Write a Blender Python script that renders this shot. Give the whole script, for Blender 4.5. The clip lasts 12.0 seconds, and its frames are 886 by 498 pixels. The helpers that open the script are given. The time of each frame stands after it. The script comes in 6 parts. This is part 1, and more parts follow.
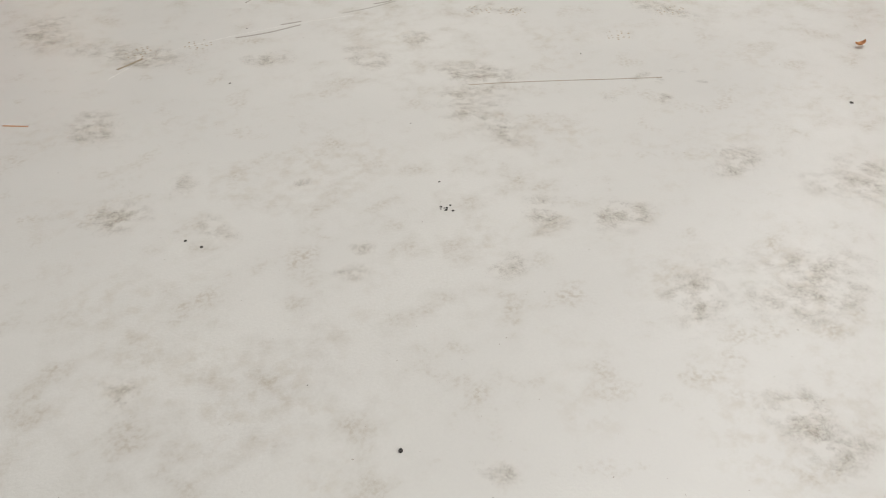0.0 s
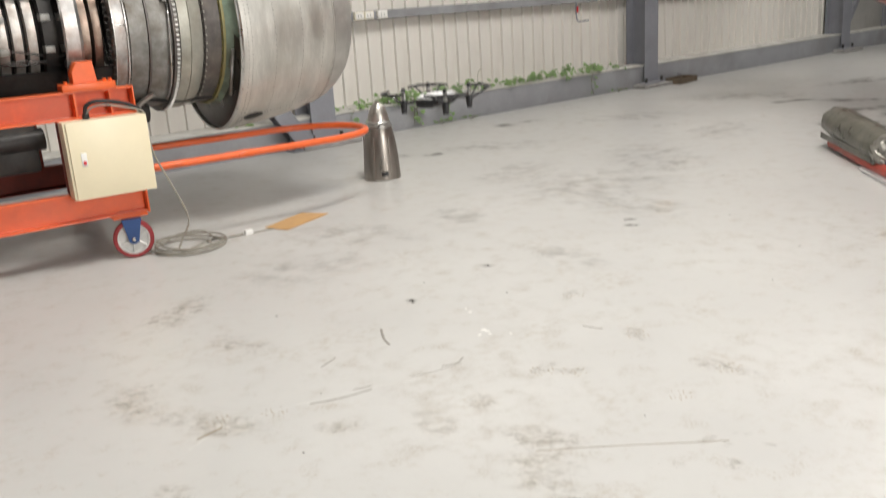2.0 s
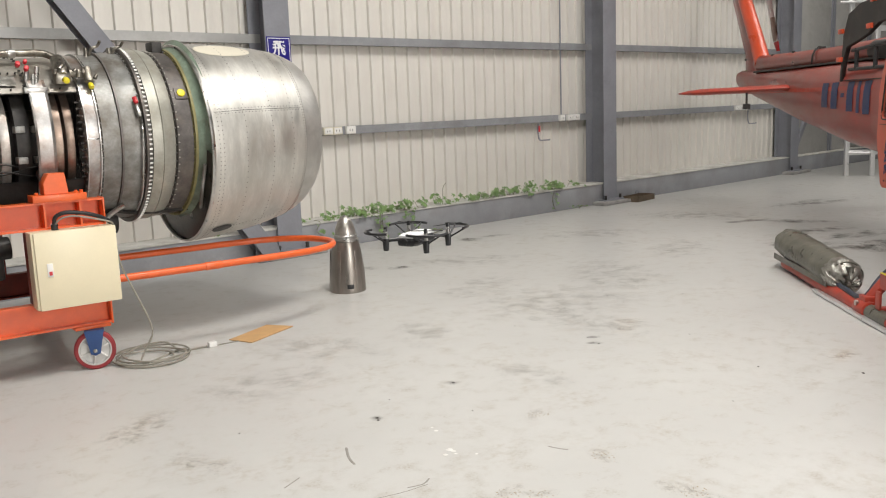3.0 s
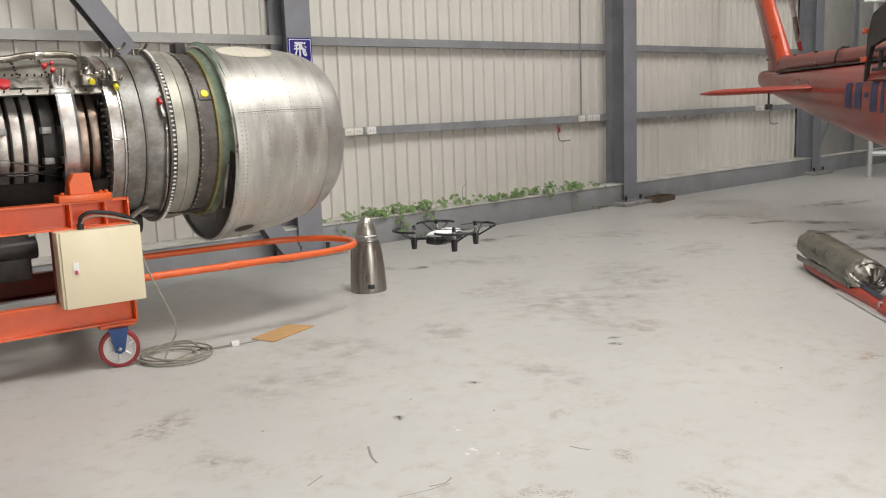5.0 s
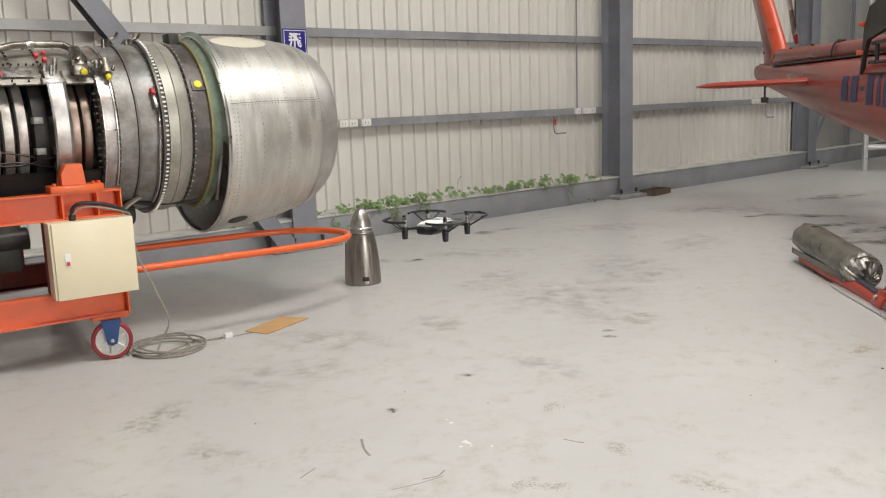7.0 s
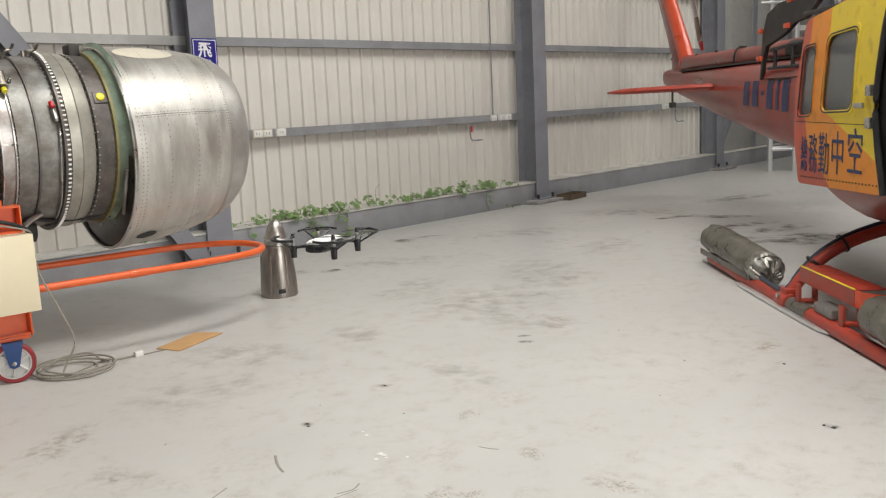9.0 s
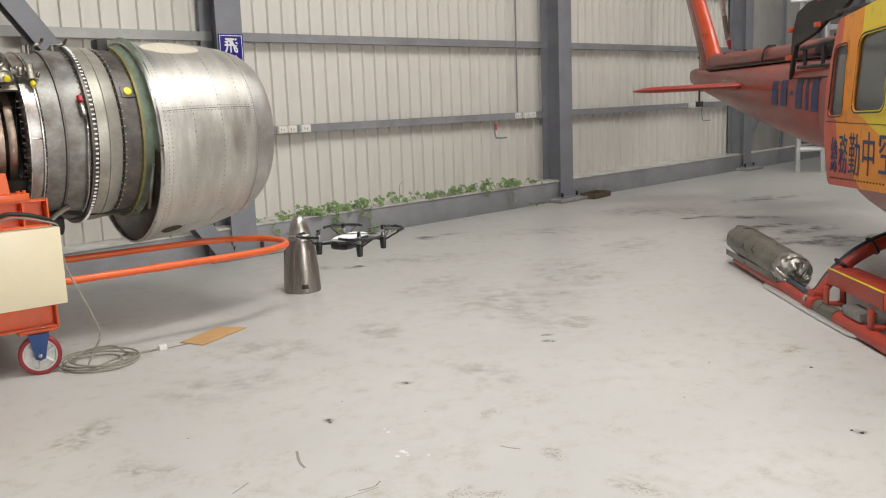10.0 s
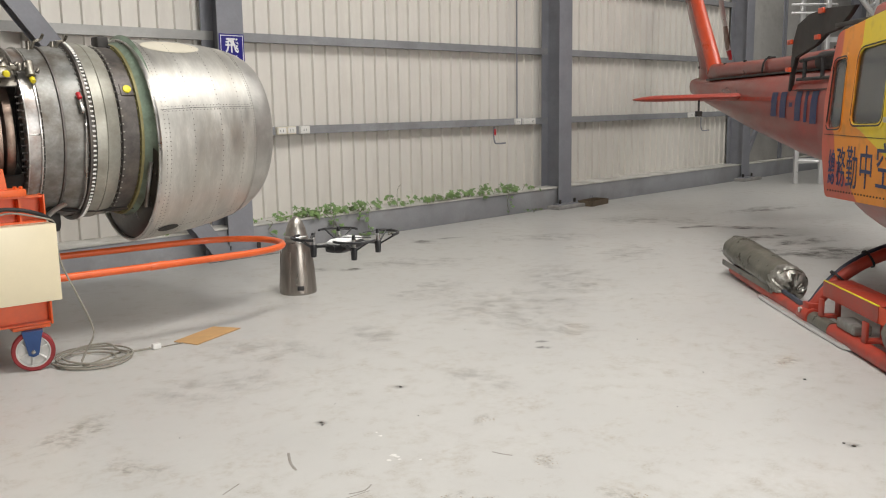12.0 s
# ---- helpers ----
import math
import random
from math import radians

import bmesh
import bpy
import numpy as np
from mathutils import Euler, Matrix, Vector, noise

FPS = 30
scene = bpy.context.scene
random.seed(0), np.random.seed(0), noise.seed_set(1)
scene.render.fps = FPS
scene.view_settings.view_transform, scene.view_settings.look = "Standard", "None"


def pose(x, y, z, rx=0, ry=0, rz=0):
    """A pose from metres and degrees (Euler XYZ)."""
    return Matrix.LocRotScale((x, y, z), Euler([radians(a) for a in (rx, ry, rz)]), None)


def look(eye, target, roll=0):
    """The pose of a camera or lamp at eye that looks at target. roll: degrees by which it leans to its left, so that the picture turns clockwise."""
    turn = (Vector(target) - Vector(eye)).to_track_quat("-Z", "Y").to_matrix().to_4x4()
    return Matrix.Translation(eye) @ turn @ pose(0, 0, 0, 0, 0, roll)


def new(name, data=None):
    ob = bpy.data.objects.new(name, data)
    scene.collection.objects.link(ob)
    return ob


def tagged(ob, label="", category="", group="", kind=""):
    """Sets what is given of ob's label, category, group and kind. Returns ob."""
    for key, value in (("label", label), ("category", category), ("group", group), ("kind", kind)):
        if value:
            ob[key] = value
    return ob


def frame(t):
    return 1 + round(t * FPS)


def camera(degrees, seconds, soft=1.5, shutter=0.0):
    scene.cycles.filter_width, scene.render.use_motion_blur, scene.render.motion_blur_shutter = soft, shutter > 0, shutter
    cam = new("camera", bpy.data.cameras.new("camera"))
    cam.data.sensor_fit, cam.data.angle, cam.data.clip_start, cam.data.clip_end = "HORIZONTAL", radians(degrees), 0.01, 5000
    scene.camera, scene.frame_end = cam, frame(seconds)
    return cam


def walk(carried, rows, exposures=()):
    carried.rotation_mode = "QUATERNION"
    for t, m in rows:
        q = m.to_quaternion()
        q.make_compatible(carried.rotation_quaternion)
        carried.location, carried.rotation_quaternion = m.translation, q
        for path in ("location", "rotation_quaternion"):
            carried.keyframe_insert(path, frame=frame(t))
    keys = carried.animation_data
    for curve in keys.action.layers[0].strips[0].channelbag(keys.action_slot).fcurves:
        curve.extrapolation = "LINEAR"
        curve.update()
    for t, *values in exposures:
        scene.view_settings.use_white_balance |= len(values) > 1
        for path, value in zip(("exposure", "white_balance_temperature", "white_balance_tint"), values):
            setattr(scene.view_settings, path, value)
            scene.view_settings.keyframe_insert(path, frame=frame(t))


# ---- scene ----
cam = camera(53.63, 12.0, soft=1.1, shutter=0.5)
PATH = [
    (0, (0.059, 0.042, 1.398), (0.065, 1.640, 0.196), -1.04),
    (0.5, (0.061, 0.043, 1.398), (0.069, 1.655, 0.215), -1.06),
    (0.8, (0.072, 0.038, 1.417), (0.066, 1.690, 0.289), -1.70),
    (1, (0.076, 0.039, 1.430), (0.070, 1.792, 0.468), -2.35),
    (1.2, (0.067, 0.040, 1.513), (0.047, 1.870, 0.706), -3.14),
    (1.5, (0.064, 0.050, 1.539), (0.039, 1.918, 0.826), -2.79),
    (2, (0.048, 0.045, 1.591), (-0.063, 1.962, 1.032), -3.67),
    (2.5, (0.040, 0.038, 1.648), (-0.041, 1.998, 1.255), -2.83),
    (2.7, (0.029, 0.018, 1.661), (0.010, 1.991, 1.331), -1.82),
    (4.3, (0.002, -0.037, 1.653), (-0.010, 1.938, 1.335), -2.72),
    (4.5, (0.004, -0.040, 1.663), (-0.014, 1.934, 1.343), -2.49),
    (5, (-0.003, -0.021, 1.658), (-0.056, 1.953, 1.337), -2.18),
    (5.5, (-0.000, -0.000, 1.650), (-0.069, 1.968, 1.301), -2.60),
    (6, (-0.002, 0.000, 1.652), (-0.066, 1.969, 1.305), -2.53),
    (6.5, (0.004, 0.001, 1.650), (-0.041, 1.971, 1.305), -2.25),
    (7, (0.006, 0.003, 1.648), (-0.038, 1.974, 1.311), -1.99),
    (7.2, (0.007, -0.000, 1.650), (-0.038, 1.973, 1.324), -1.98),
    (8.8, (0.076, 0.003, 1.664), (0.210, 1.971, 1.333), -3.06),
    (9, (0.077, 0.007, 1.664), (0.205, 1.975, 1.335), -2.62),
    (9.5, (0.073, 0.014, 1.663), (0.177, 1.984, 1.332), -2.31),
    (10, (0.070, 0.026, 1.663), (0.147, 1.997, 1.330), -2.18),
    (10.5, (0.069, 0.030, 1.663), (0.147, 2.001, 1.330), -1.86),
    (11, (0.071, 0.028, 1.663), (0.147, 1.999, 1.335), -1.56),
    (11.5, (0.073, 0.029, 1.664), (0.149, 2.001, 1.337), -1.34),
    (12, (0.075, 0.028, 1.665), (0.159, 2.000, 1.341), -0.97),
]
walk(cam, [(t, look(eye, target, roll)) for t, eye, target, roll in PATH],
     [(0, -0.18), (0.6, -0.27), (1.0, -0.34), (1.25, 0.05), (1.5, 0.18), (2.5, 0.2), (4.3, 0.0), (12, 0.0)])

# ---- light ----
TO_WALL = pose(-1.530, 10.331, 0, 0, 0, 42.1)     # wall frame: x along the wall, y out through it
TO_STAND = pose(-2.362, 5.700, 0, 0, 0, 37)       # engine stand frame: x along the engine, y away from the aisle
TO_HELI = pose(3.055, 5.730, 0, 0, 0, -3.5)       # helicopter frame: x inboard from the near skid, y aft

world = bpy.data.worlds.new("world")
scene.world = world
world.use_nodes = True
wn = world.node_tree
sky = wn.nodes.new("ShaderNodeTexSky")
sky.sky_type, sky.sun_disc = "NISHITA", False
sky.sun_elevation, sky.sun_rotation = radians(48), radians(160)
sky.air_density, sky.dust_density = 1.0, 4.0
wn.links.new(sky.outputs[0], wn.nodes["Background"].inputs[0])
wn.nodes["Background"].inputs[1].default_value = 0.12


def area_lamp(name, m, w, h, watts, colour):
    lamp = bpy.data.lights.new(name, "AREA")
    lamp.shape, lamp.size, lamp.size_y, lamp.energy, lamp.color = "RECTANGLE", w, h, watts, colour
    ob = new(name, lamp)
    ob.matrix_world = m
    return ob


# daylight in the open hangar doors and in the roof's skylights
DAY = (1.0, 0.972, 0.925)
area_lamp("door_daylight", TO_WALL @ pose(-3.0, -15.9, 3.5, 90, 0, 0), 2.8, 3.8, 520, DAY)
for sx, sy, w, h, watts in ((-7.0, -8.0, 5.4, 2.2, 190), (-1.9, -6.7, 3.0, 1.5, 490), (3.9, -5.5, 5.4, 2.8, 270), (10.6, -3.6, 5.4, 2.0, 250)):
    area_lamp("skylight_daylight", TO_WALL @ pose(sx, sy, 8.2), w, h, watts, DAY)

# ---- materials ----


def mat(name, base, rough=0.5, metal=0.0, vary=0.15, scale=6.0, fine=60.0, bump=0.05, dirt=None, dirt_at=0.6, dirt_amount=0.5,
        stretch=(1, 1, 1), coat=0.0, random_tint=0.0, soil=False, swing=0.1):
    """Principled material: broad and fine noise on colour and roughness, patches of dirt, fine relief."""
    m = bpy.data.materials.new(name)
    m.use_nodes = True
    nt = m.node_tree
    b = nt.nodes["Principled BSDF"]
    link = nt.links.new
    geo = nt.nodes.new("ShaderNodeTexCoord")
    mp = nt.nodes.new("ShaderNodeMapping")
    mp.inputs["Scale"].default_value = stretch
    link(geo.outputs["Object"], mp.inputs[0])

    def noise_node(sc, detail):
        n = nt.nodes.new("ShaderNodeTexNoise")
        n.inputs["Scale"].default_value, n.inputs["Detail"].default_value, n.inputs["Roughness"].default_value = sc, detail, 0.62
        link(mp.outputs[0], n.inputs["Vector"])
        return n.outputs["Fac"]

    big, small = noise_node(scale, 5), noise_node(fine, 4)

    def ramp(fac, a, c, lo, hi):
        r = nt.nodes.new("ShaderNodeMapRange")
        r.inputs["From Min"].default_value, r.inputs["From Max"].default_value = a, c
        r.inputs["To Min"].default_value, r.inputs["To Max"].default_value = lo, hi
        link(fac, r.inputs["Value"])
        return r.outputs["Result"]

    def mix(fac, a, c, how="MIX"):
        x = nt.nodes.new("ShaderNodeMix")
        x.data_type, x.blend_type = "RGBA", how
        for sock, v in ((x.inputs[0], fac), (x.inputs[6], a), (x.inputs[7], c)):
            if isinstance(v, bpy.types.NodeSocket):
                link(v, sock)
            else:
                sock.default_value = v if isinstance(v, (int, float)) else (*v[:3], 1)
        return x.outputs[2]

    dark = tuple(c * (1 - vary * 1.6) for c in base)
    light = tuple(min(1, c * (1 + vary)) for c in base)
    colour = mix(ramp(big, 0.3, 0.7, 0, 1), dark, light)
    colour = mix(ramp(small, 0.35, 0.65, 0, 0.35), colour, dark)
    if random_tint:
        info = nt.nodes.new("ShaderNodeObjectInfo")
        colour = mix(ramp(info.outputs["Random"], 0, 1, 0, random_tint), colour, dark)
    if dirt:
        patch = noise_node(scale * 0.55 + 0.7, 9)
        colour = mix(ramp(patch, dirt_at - 0.07, dirt_at + 0.16, 0, dirt_amount), colour, dirt)
    if soil:
        # patches of trodden dirt broken into grains, at three sizes, and sparse specks
        for patch, lo, grain, g0, g1, tint, most in ((0.9, 0.44, 7.0, 0.46, 0.68, (0.30, 0.27, 0.22), 0.26), (2.6, 0.50, 21.0, 0.46, 0.66, (0.32, 0.26, 0.175), 0.34), (7.0, 0.55, 75.0, 0.44, 0.60, (0.29, 0.23, 0.15), 0.5)):
            where = ramp(noise_node(patch, 5), lo, lo + 0.17, 0, most)
            grains = ramp(noise_node(grain, 6), g0, g1, 0, 1)
            both = nt.nodes.new("ShaderNodeMath")
            both.operation = "MULTIPLY"
            link(where, both.inputs[0])
            link(grains, both.inputs[1])
            colour = mix(both.outputs[0], colour, tint)
        colour = mix(ramp(noise_node(55.0, 3), 0.715, 0.745, 0, 0.6), colour, (0.2, 0.17, 0.13))
    link(colour, b.inputs["Base Color"])
    link(ramp(big, 0.3, 0.7, max(0.04, rough - swing), min(1, rough + swing * 1.2)), b.inputs["Roughness"])
    b.inputs["Metallic"].default_value = metal
    b.inputs["Coat Weight"].default_value = coat
    if bump:
        bp = nt.nodes.new("ShaderNodeBump")
        bp.inputs["Strength"].default_value, bp.inputs["Distance"].default_value = bump, 0.004
        link(small, bp.inputs["Height"])
        link(bp.outputs[0], b.inputs["Normal"])
    return m


M = {}
M["floor"] = mat("coated_concrete", (0.558, 0.552, 0.532), 0.325, 0, 0.05, 0.9, 130, 0.16, soil=True, swing=0.03)
M["sheet"] = mat("wall_sheet_paint", (0.76, 0.73, 0.68), 0.5, 0, 0.06, 0.8, 30, 0.03, (0.42, 0.38, 0.33), 0.59, 0.5, (1, 1, 0.3), 0, 0.18)
M["steel_grey"] = mat("grey_steel_paint", (0.265, 0.27, 0.3), 0.45, 0, 0.12, 2.2, 40, 0.04, (0.13, 0.13, 0.14), 0.6, 0.5)
M["girt"] = mat("grey_girt_paint", (0.30, 0.305, 0.32), 0.5, 0, 0.14, 2.0, 40, 0.04, (0.16, 0.15, 0.14), 0.58, 0.6)
M["shaded_sheet_grey"] = mat("weathered_shaded_sheet", (0.44, 0.43, 0.41), 0.5, 0, 0.14, 1.5, 30, 0.04, (0.2, 0.19, 0.17), 0.55, 0.6)
M["girt_lit"] = mat("lit_girt_paint", (0.5, 0.5, 0.49), 0.5, 0.2, 0.1, 2.0, 40, 0.04, (0.3, 0.29, 0.27), 0.58, 0.5)
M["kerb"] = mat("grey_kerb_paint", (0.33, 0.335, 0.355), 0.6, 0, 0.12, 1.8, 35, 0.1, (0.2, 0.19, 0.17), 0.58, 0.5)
M["kerb_top"] = mat("pale_kerb_ledge", (0.66, 0.65, 0.61), 0.8, 0, 0.15, 4, 50, 0.15, (0.25, 0.22, 0.17), 0.55, 0.6)
M["plinth"] = mat("worn_concrete", (0.36, 0.35, 0.34), 0.8, 0, 0.2, 8, 60, 0.3, (0.2, 0.18, 0.15), 0.55, 0.6)
M["roof"] = mat("roof_sheet", (0.24, 0.24, 0.235), 0.6, 0, 0.08, 1, 20, 0.02)
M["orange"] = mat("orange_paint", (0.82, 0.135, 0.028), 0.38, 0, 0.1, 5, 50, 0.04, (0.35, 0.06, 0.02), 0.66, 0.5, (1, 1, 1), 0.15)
# darker, redder copy of the orange for posts, cross beams and far beam
M["orange_dull"] = mat("dull_red_stand_paint", (0.26, 0.036, 0.018), 0.5, 0, 0.2, 6, 50, 0.05, (0.14, 0.03, 0.02), 0.58, 0.6)
M["cream"] = mat("cream_box_enamel", (0.82, 0.73, 0.52), 0.38, 0, 0.03, 3, 90, 0.02, (0.6, 0.52, 0.36), 0.7, 0.3)
M["cowl"] = mat("bare_aluminium_skin", (0.63, 0.615, 0.575), 0.47, 0.84, 0.15, 3.0, 34, 0.06, (0.44, 0.405, 0.35), 0.54, 0.5, (3.2, 0.8, 0.8))
M["lip"] = mat("weathered_lip_metal", (0.58, 0.565, 0.535), 0.46, 0.8, 0.12, 4, 40, 0.05, (0.25, 0.24, 0.22), 0.58, 0.5)
M["green"] = mat("green_primer", (0.27, 0.35, 0.27), 0.5, 0, 0.2, 7, 50, 0.06, (0.11, 0.115, 0.08), 0.51, 0.8)
M["yellowgreen"] = mat("yellow_chromate_flange", (0.27, 0.24, 0.1), 0.5, 0.2, 0.25, 7, 50, 0.05, (0.2, 0.17, 0.08), 0.55, 0.6)
M["oily"] = mat("oil_stained_bulkhead", (0.07, 0.062, 0.05), 0.32, 0.3, 0.35, 5, 40, 0.08, (0.16, 0.14, 0.1), 0.6, 0.5)
M["core_grey"] = mat("grey_titanium_case", (0.35, 0.35, 0.335), 0.46, 0.5, 0.3, 6, 45, 0.14, (0.12, 0.095, 0.07), 0.47, 0.8)
M["cover"] = mat("smoky_upper_cover_metal", (0.46, 0.435, 0.39), 0.44, 0.7, 0.24, 5, 60, 0.1, (0.2, 0.16, 0.115), 0.5, 0.75)
M["valve"] = mat("oily_valve_metal", (0.4, 0.37, 0.32), 0.34, 0.85, 0.35, 14, 70, 0.15, (0.1, 0.085, 0.065), 0.5, 0.85)
M["core_light"] = mat("pale_fan_case", (0.44, 0.43, 0.375), 0.42, 0.4, 0.16, 6, 60, 0.06, (0.24, 0.215, 0.165), 0.54, 0.65)
M["core_dark"] = mat("dark_abradable_band", (0.15, 0.135, 0.128), 0.45, 0.4, 0.3, 7, 50, 0.1, (0.27, 0.23, 0.19), 0.56, 0.6)
M["strap"] = mat("polished_strap_steel", (0.55, 0.535, 0.525), 0.4, 0.85, 0.24, 9, 50, 0.12, (0.26, 0.17, 0.12), 0.49, 0.75)
M["stage"] = mat("heat_tinted_stage_ring", (0.68, 0.65, 0.61), 0.42, 0.65, 0.2, 9, 60, 0.08, (0.28, 0.18, 0.13), 0.52, 0.7)
M["copper"] = mat("browned_stage_ring", (0.42, 0.33, 0.27), 0.38, 0.85, 0.26, 9, 60, 0.08, (0.17, 0.1, 0.075), 0.5, 0.75)
M["black"] = mat("black_rubber", (0.022, 0.022, 0.023), 0.5, 0, 0.2, 10, 80, 0.04)
# dark metal; also carries shade painted into the cabin doorway and cover gap
M["sooty"] = mat("sooty_metal_and_shade", (0.055, 0.052, 0.05), 0.5, 0.5, 0.3, 6, 50, 0.08, (0.12, 0.1, 0.08), 0.58, 0.5)
M["steel"] = mat("bright_fitting_steel", (0.55, 0.54, 0.52), 0.32, 0.95, 0.15, 10, 70, 0.04, (0.3, 0.27, 0.22), 0.58, 0.5)
M["bolt"] = mat("bright_nut", (0.72, 0.71, 0.68), 0.3, 0.9, 0.1, 20, 90, 0.02)
M["yellow_cap"] = mat("yellow_plastic_cap", (0.85, 0.72, 0.03), 0.4, 0, 0.05, 10, 60, 0.02)
M["red_cap"] = mat("red_plastic_cap", (0.62, 0.03, 0.04), 0.4, 0, 0.08, 10, 60, 0.02)
M["blue"] = mat("blue_castor_paint", (0.03, 0.075, 0.22), 0.42, 0, 0.12, 8, 60, 0.04, (0.03, 0.04, 0.08), 0.62, 0.5)
M["tyre_red"] = mat("red_urethane_tyre", (0.30, 0.03, 0.035), 0.45, 0, 0.14, 12, 60, 0.04, (0.1, 0.02, 0.02), 0.6, 0.5)
M["rim"] = mat("cast_aluminium_hub", (0.68, 0.67, 0.65), 0.4, 0.5, 0.1, 12, 70, 0.05, (0.45, 0.42, 0.38), 0.6, 0.5)
M["cone"] = mat("scuffed_titanium_plug", (0.36, 0.33, 0.30), 0.34, 0.9, 0.16, 5, 40, 0.05, (0.2, 0.17, 0.145), 0.56, 0.6, (3, 3, 0.5))
M["cone_tip"] = mat("polished_plug_tip", (0.54, 0.515, 0.48), 0.34, 0.92, 0.16, 9, 60, 0.06, (0.26, 0.23, 0.19), 0.53, 0.6)
M["card"] = mat("corrugated_cardboard", (0.56, 0.34, 0.15), 0.85, 0, 0.08, 10, 90, 0.08, (0.4, 0.23, 0.1), 0.62, 0.4)
M["cable"] = mat("grey_cable_sheath", (0.30, 0.28, 0.235), 0.55, 0, 0.1, 12, 80, 0.02)
M["white"] = mat("white_plastic", (0.8, 0.79, 0.76), 0.35, 0, 0.04, 10, 80, 0.01, (0.6, 0.56, 0.48), 0.68, 0.3)
M["ivory"] = mat("aged_ivory_plastic", (0.72, 0.67, 0.55), 0.4, 0, 0.05, 10, 80, 0.01)
M["sign_blue"] = mat("sign_blue_enamel", (0.012, 0.008, 0.2), 0.5, 0, 0.06, 6, 60, 0.01)
M["sign_white"] = mat("sign_white_enamel", (0.82, 0.82, 0.84), 0.4, 0, 0.02, 6, 60, 0.0)
M["heli_red"] = mat("faded_red_orange_airframe_paint", (0.31, 0.05, 0.037), 0.36, 0, 0.2, 2.4, 40, 0.04, (0.17, 0.035, 0.027), 0.52, 0.6, (1, 0.5, 1.6), 0.25)
M["heli_orange"] = mat("bright_fin_orange_paint", (0.66, 0.085, 0.03), 0.36, 0, 0.1, 3, 40, 0.03, (0.5, 0.08, 0.03), 0.62, 0.4, (1, 1, 1), 0.15)
M["blue_text"] = mat("navy_lettering_paint", (0.028, 0.042, 0.115), 0.5, 0, 0.2, 14, 70, 0.02)
M["skid_red"] = mat("worn_red_skid_paint", (0.42, 0.05, 0.028), 0.42, 0, 0.15, 8, 60, 0.05, (0.2, 0.05, 0.035), 0.58, 0.6)
M["float"] = mat("grey_green_float_fabric", (0.155, 0.148, 0.118), 0.33, 0, 0.35, 7, 40, 0.5, (0.06, 0.055, 0.042), 0.5, 0.75)
M["foil"] = mat("crumpled_silver_foil", (0.46, 0.445, 0.41), 0.4, 0.8, 0.35, 22, 50, 0.5, (0.2, 0.19, 0.16), 0.47, 0.7)
M["alu"] = mat("aluminium_ladder", (0.75, 0.75, 0.75), 0.35, 0.7, 0.06, 5, 60, 0.02)
M["leaf"] = mat("vine_leaf", (0.2, 0.33, 0.11), 0.5, 0, 0.3, 14, 60, 0.05, (0.2, 0.3, 0.09), 0.55, 0.6)
M["stem"] = mat("vine_stem", (0.17, 0.16, 0.08), 0.7, 0, 0.2, 14, 60, 0.05)
M["drone_white"] = mat("white_drone_shell", (0.86, 0.86, 0.86), 0.3, 0, 0.02, 10, 80, 0.0)
M["drone_black"] = mat("black_drone_plastic", (0.018, 0.018, 0.02), 0.42, 0, 0.1, 30, 200, 0.02)
M["drone_motor"] = mat("drone_motor_can", (0.55, 0.54, 0.52), 0.3, 0.9, 0.1, 60, 200, 0.02)
M["dry_leaf"] = mat("dry_leaf", (0.5, 0.24, 0.1), 0.7, 0, 0.25, 60, 200, 0.1)
M["debris"] = mat("dark_grit", (0.06, 0.055, 0.05), 0.8, 0, 0.3, 60, 200, 0.1)
M["paint_chip"] = mat("white_paint_chip", (0.8, 0.79, 0.76), 0.5, 0, 0.05, 30, 100, 0.02)
M["rust_pan"] = mat("rusty_drip_pan", (0.17, 0.13, 0.09), 0.65, 0.2, 0.3, 9, 50, 0.1, (0.09, 0.06, 0.04), 0.55, 0.6)


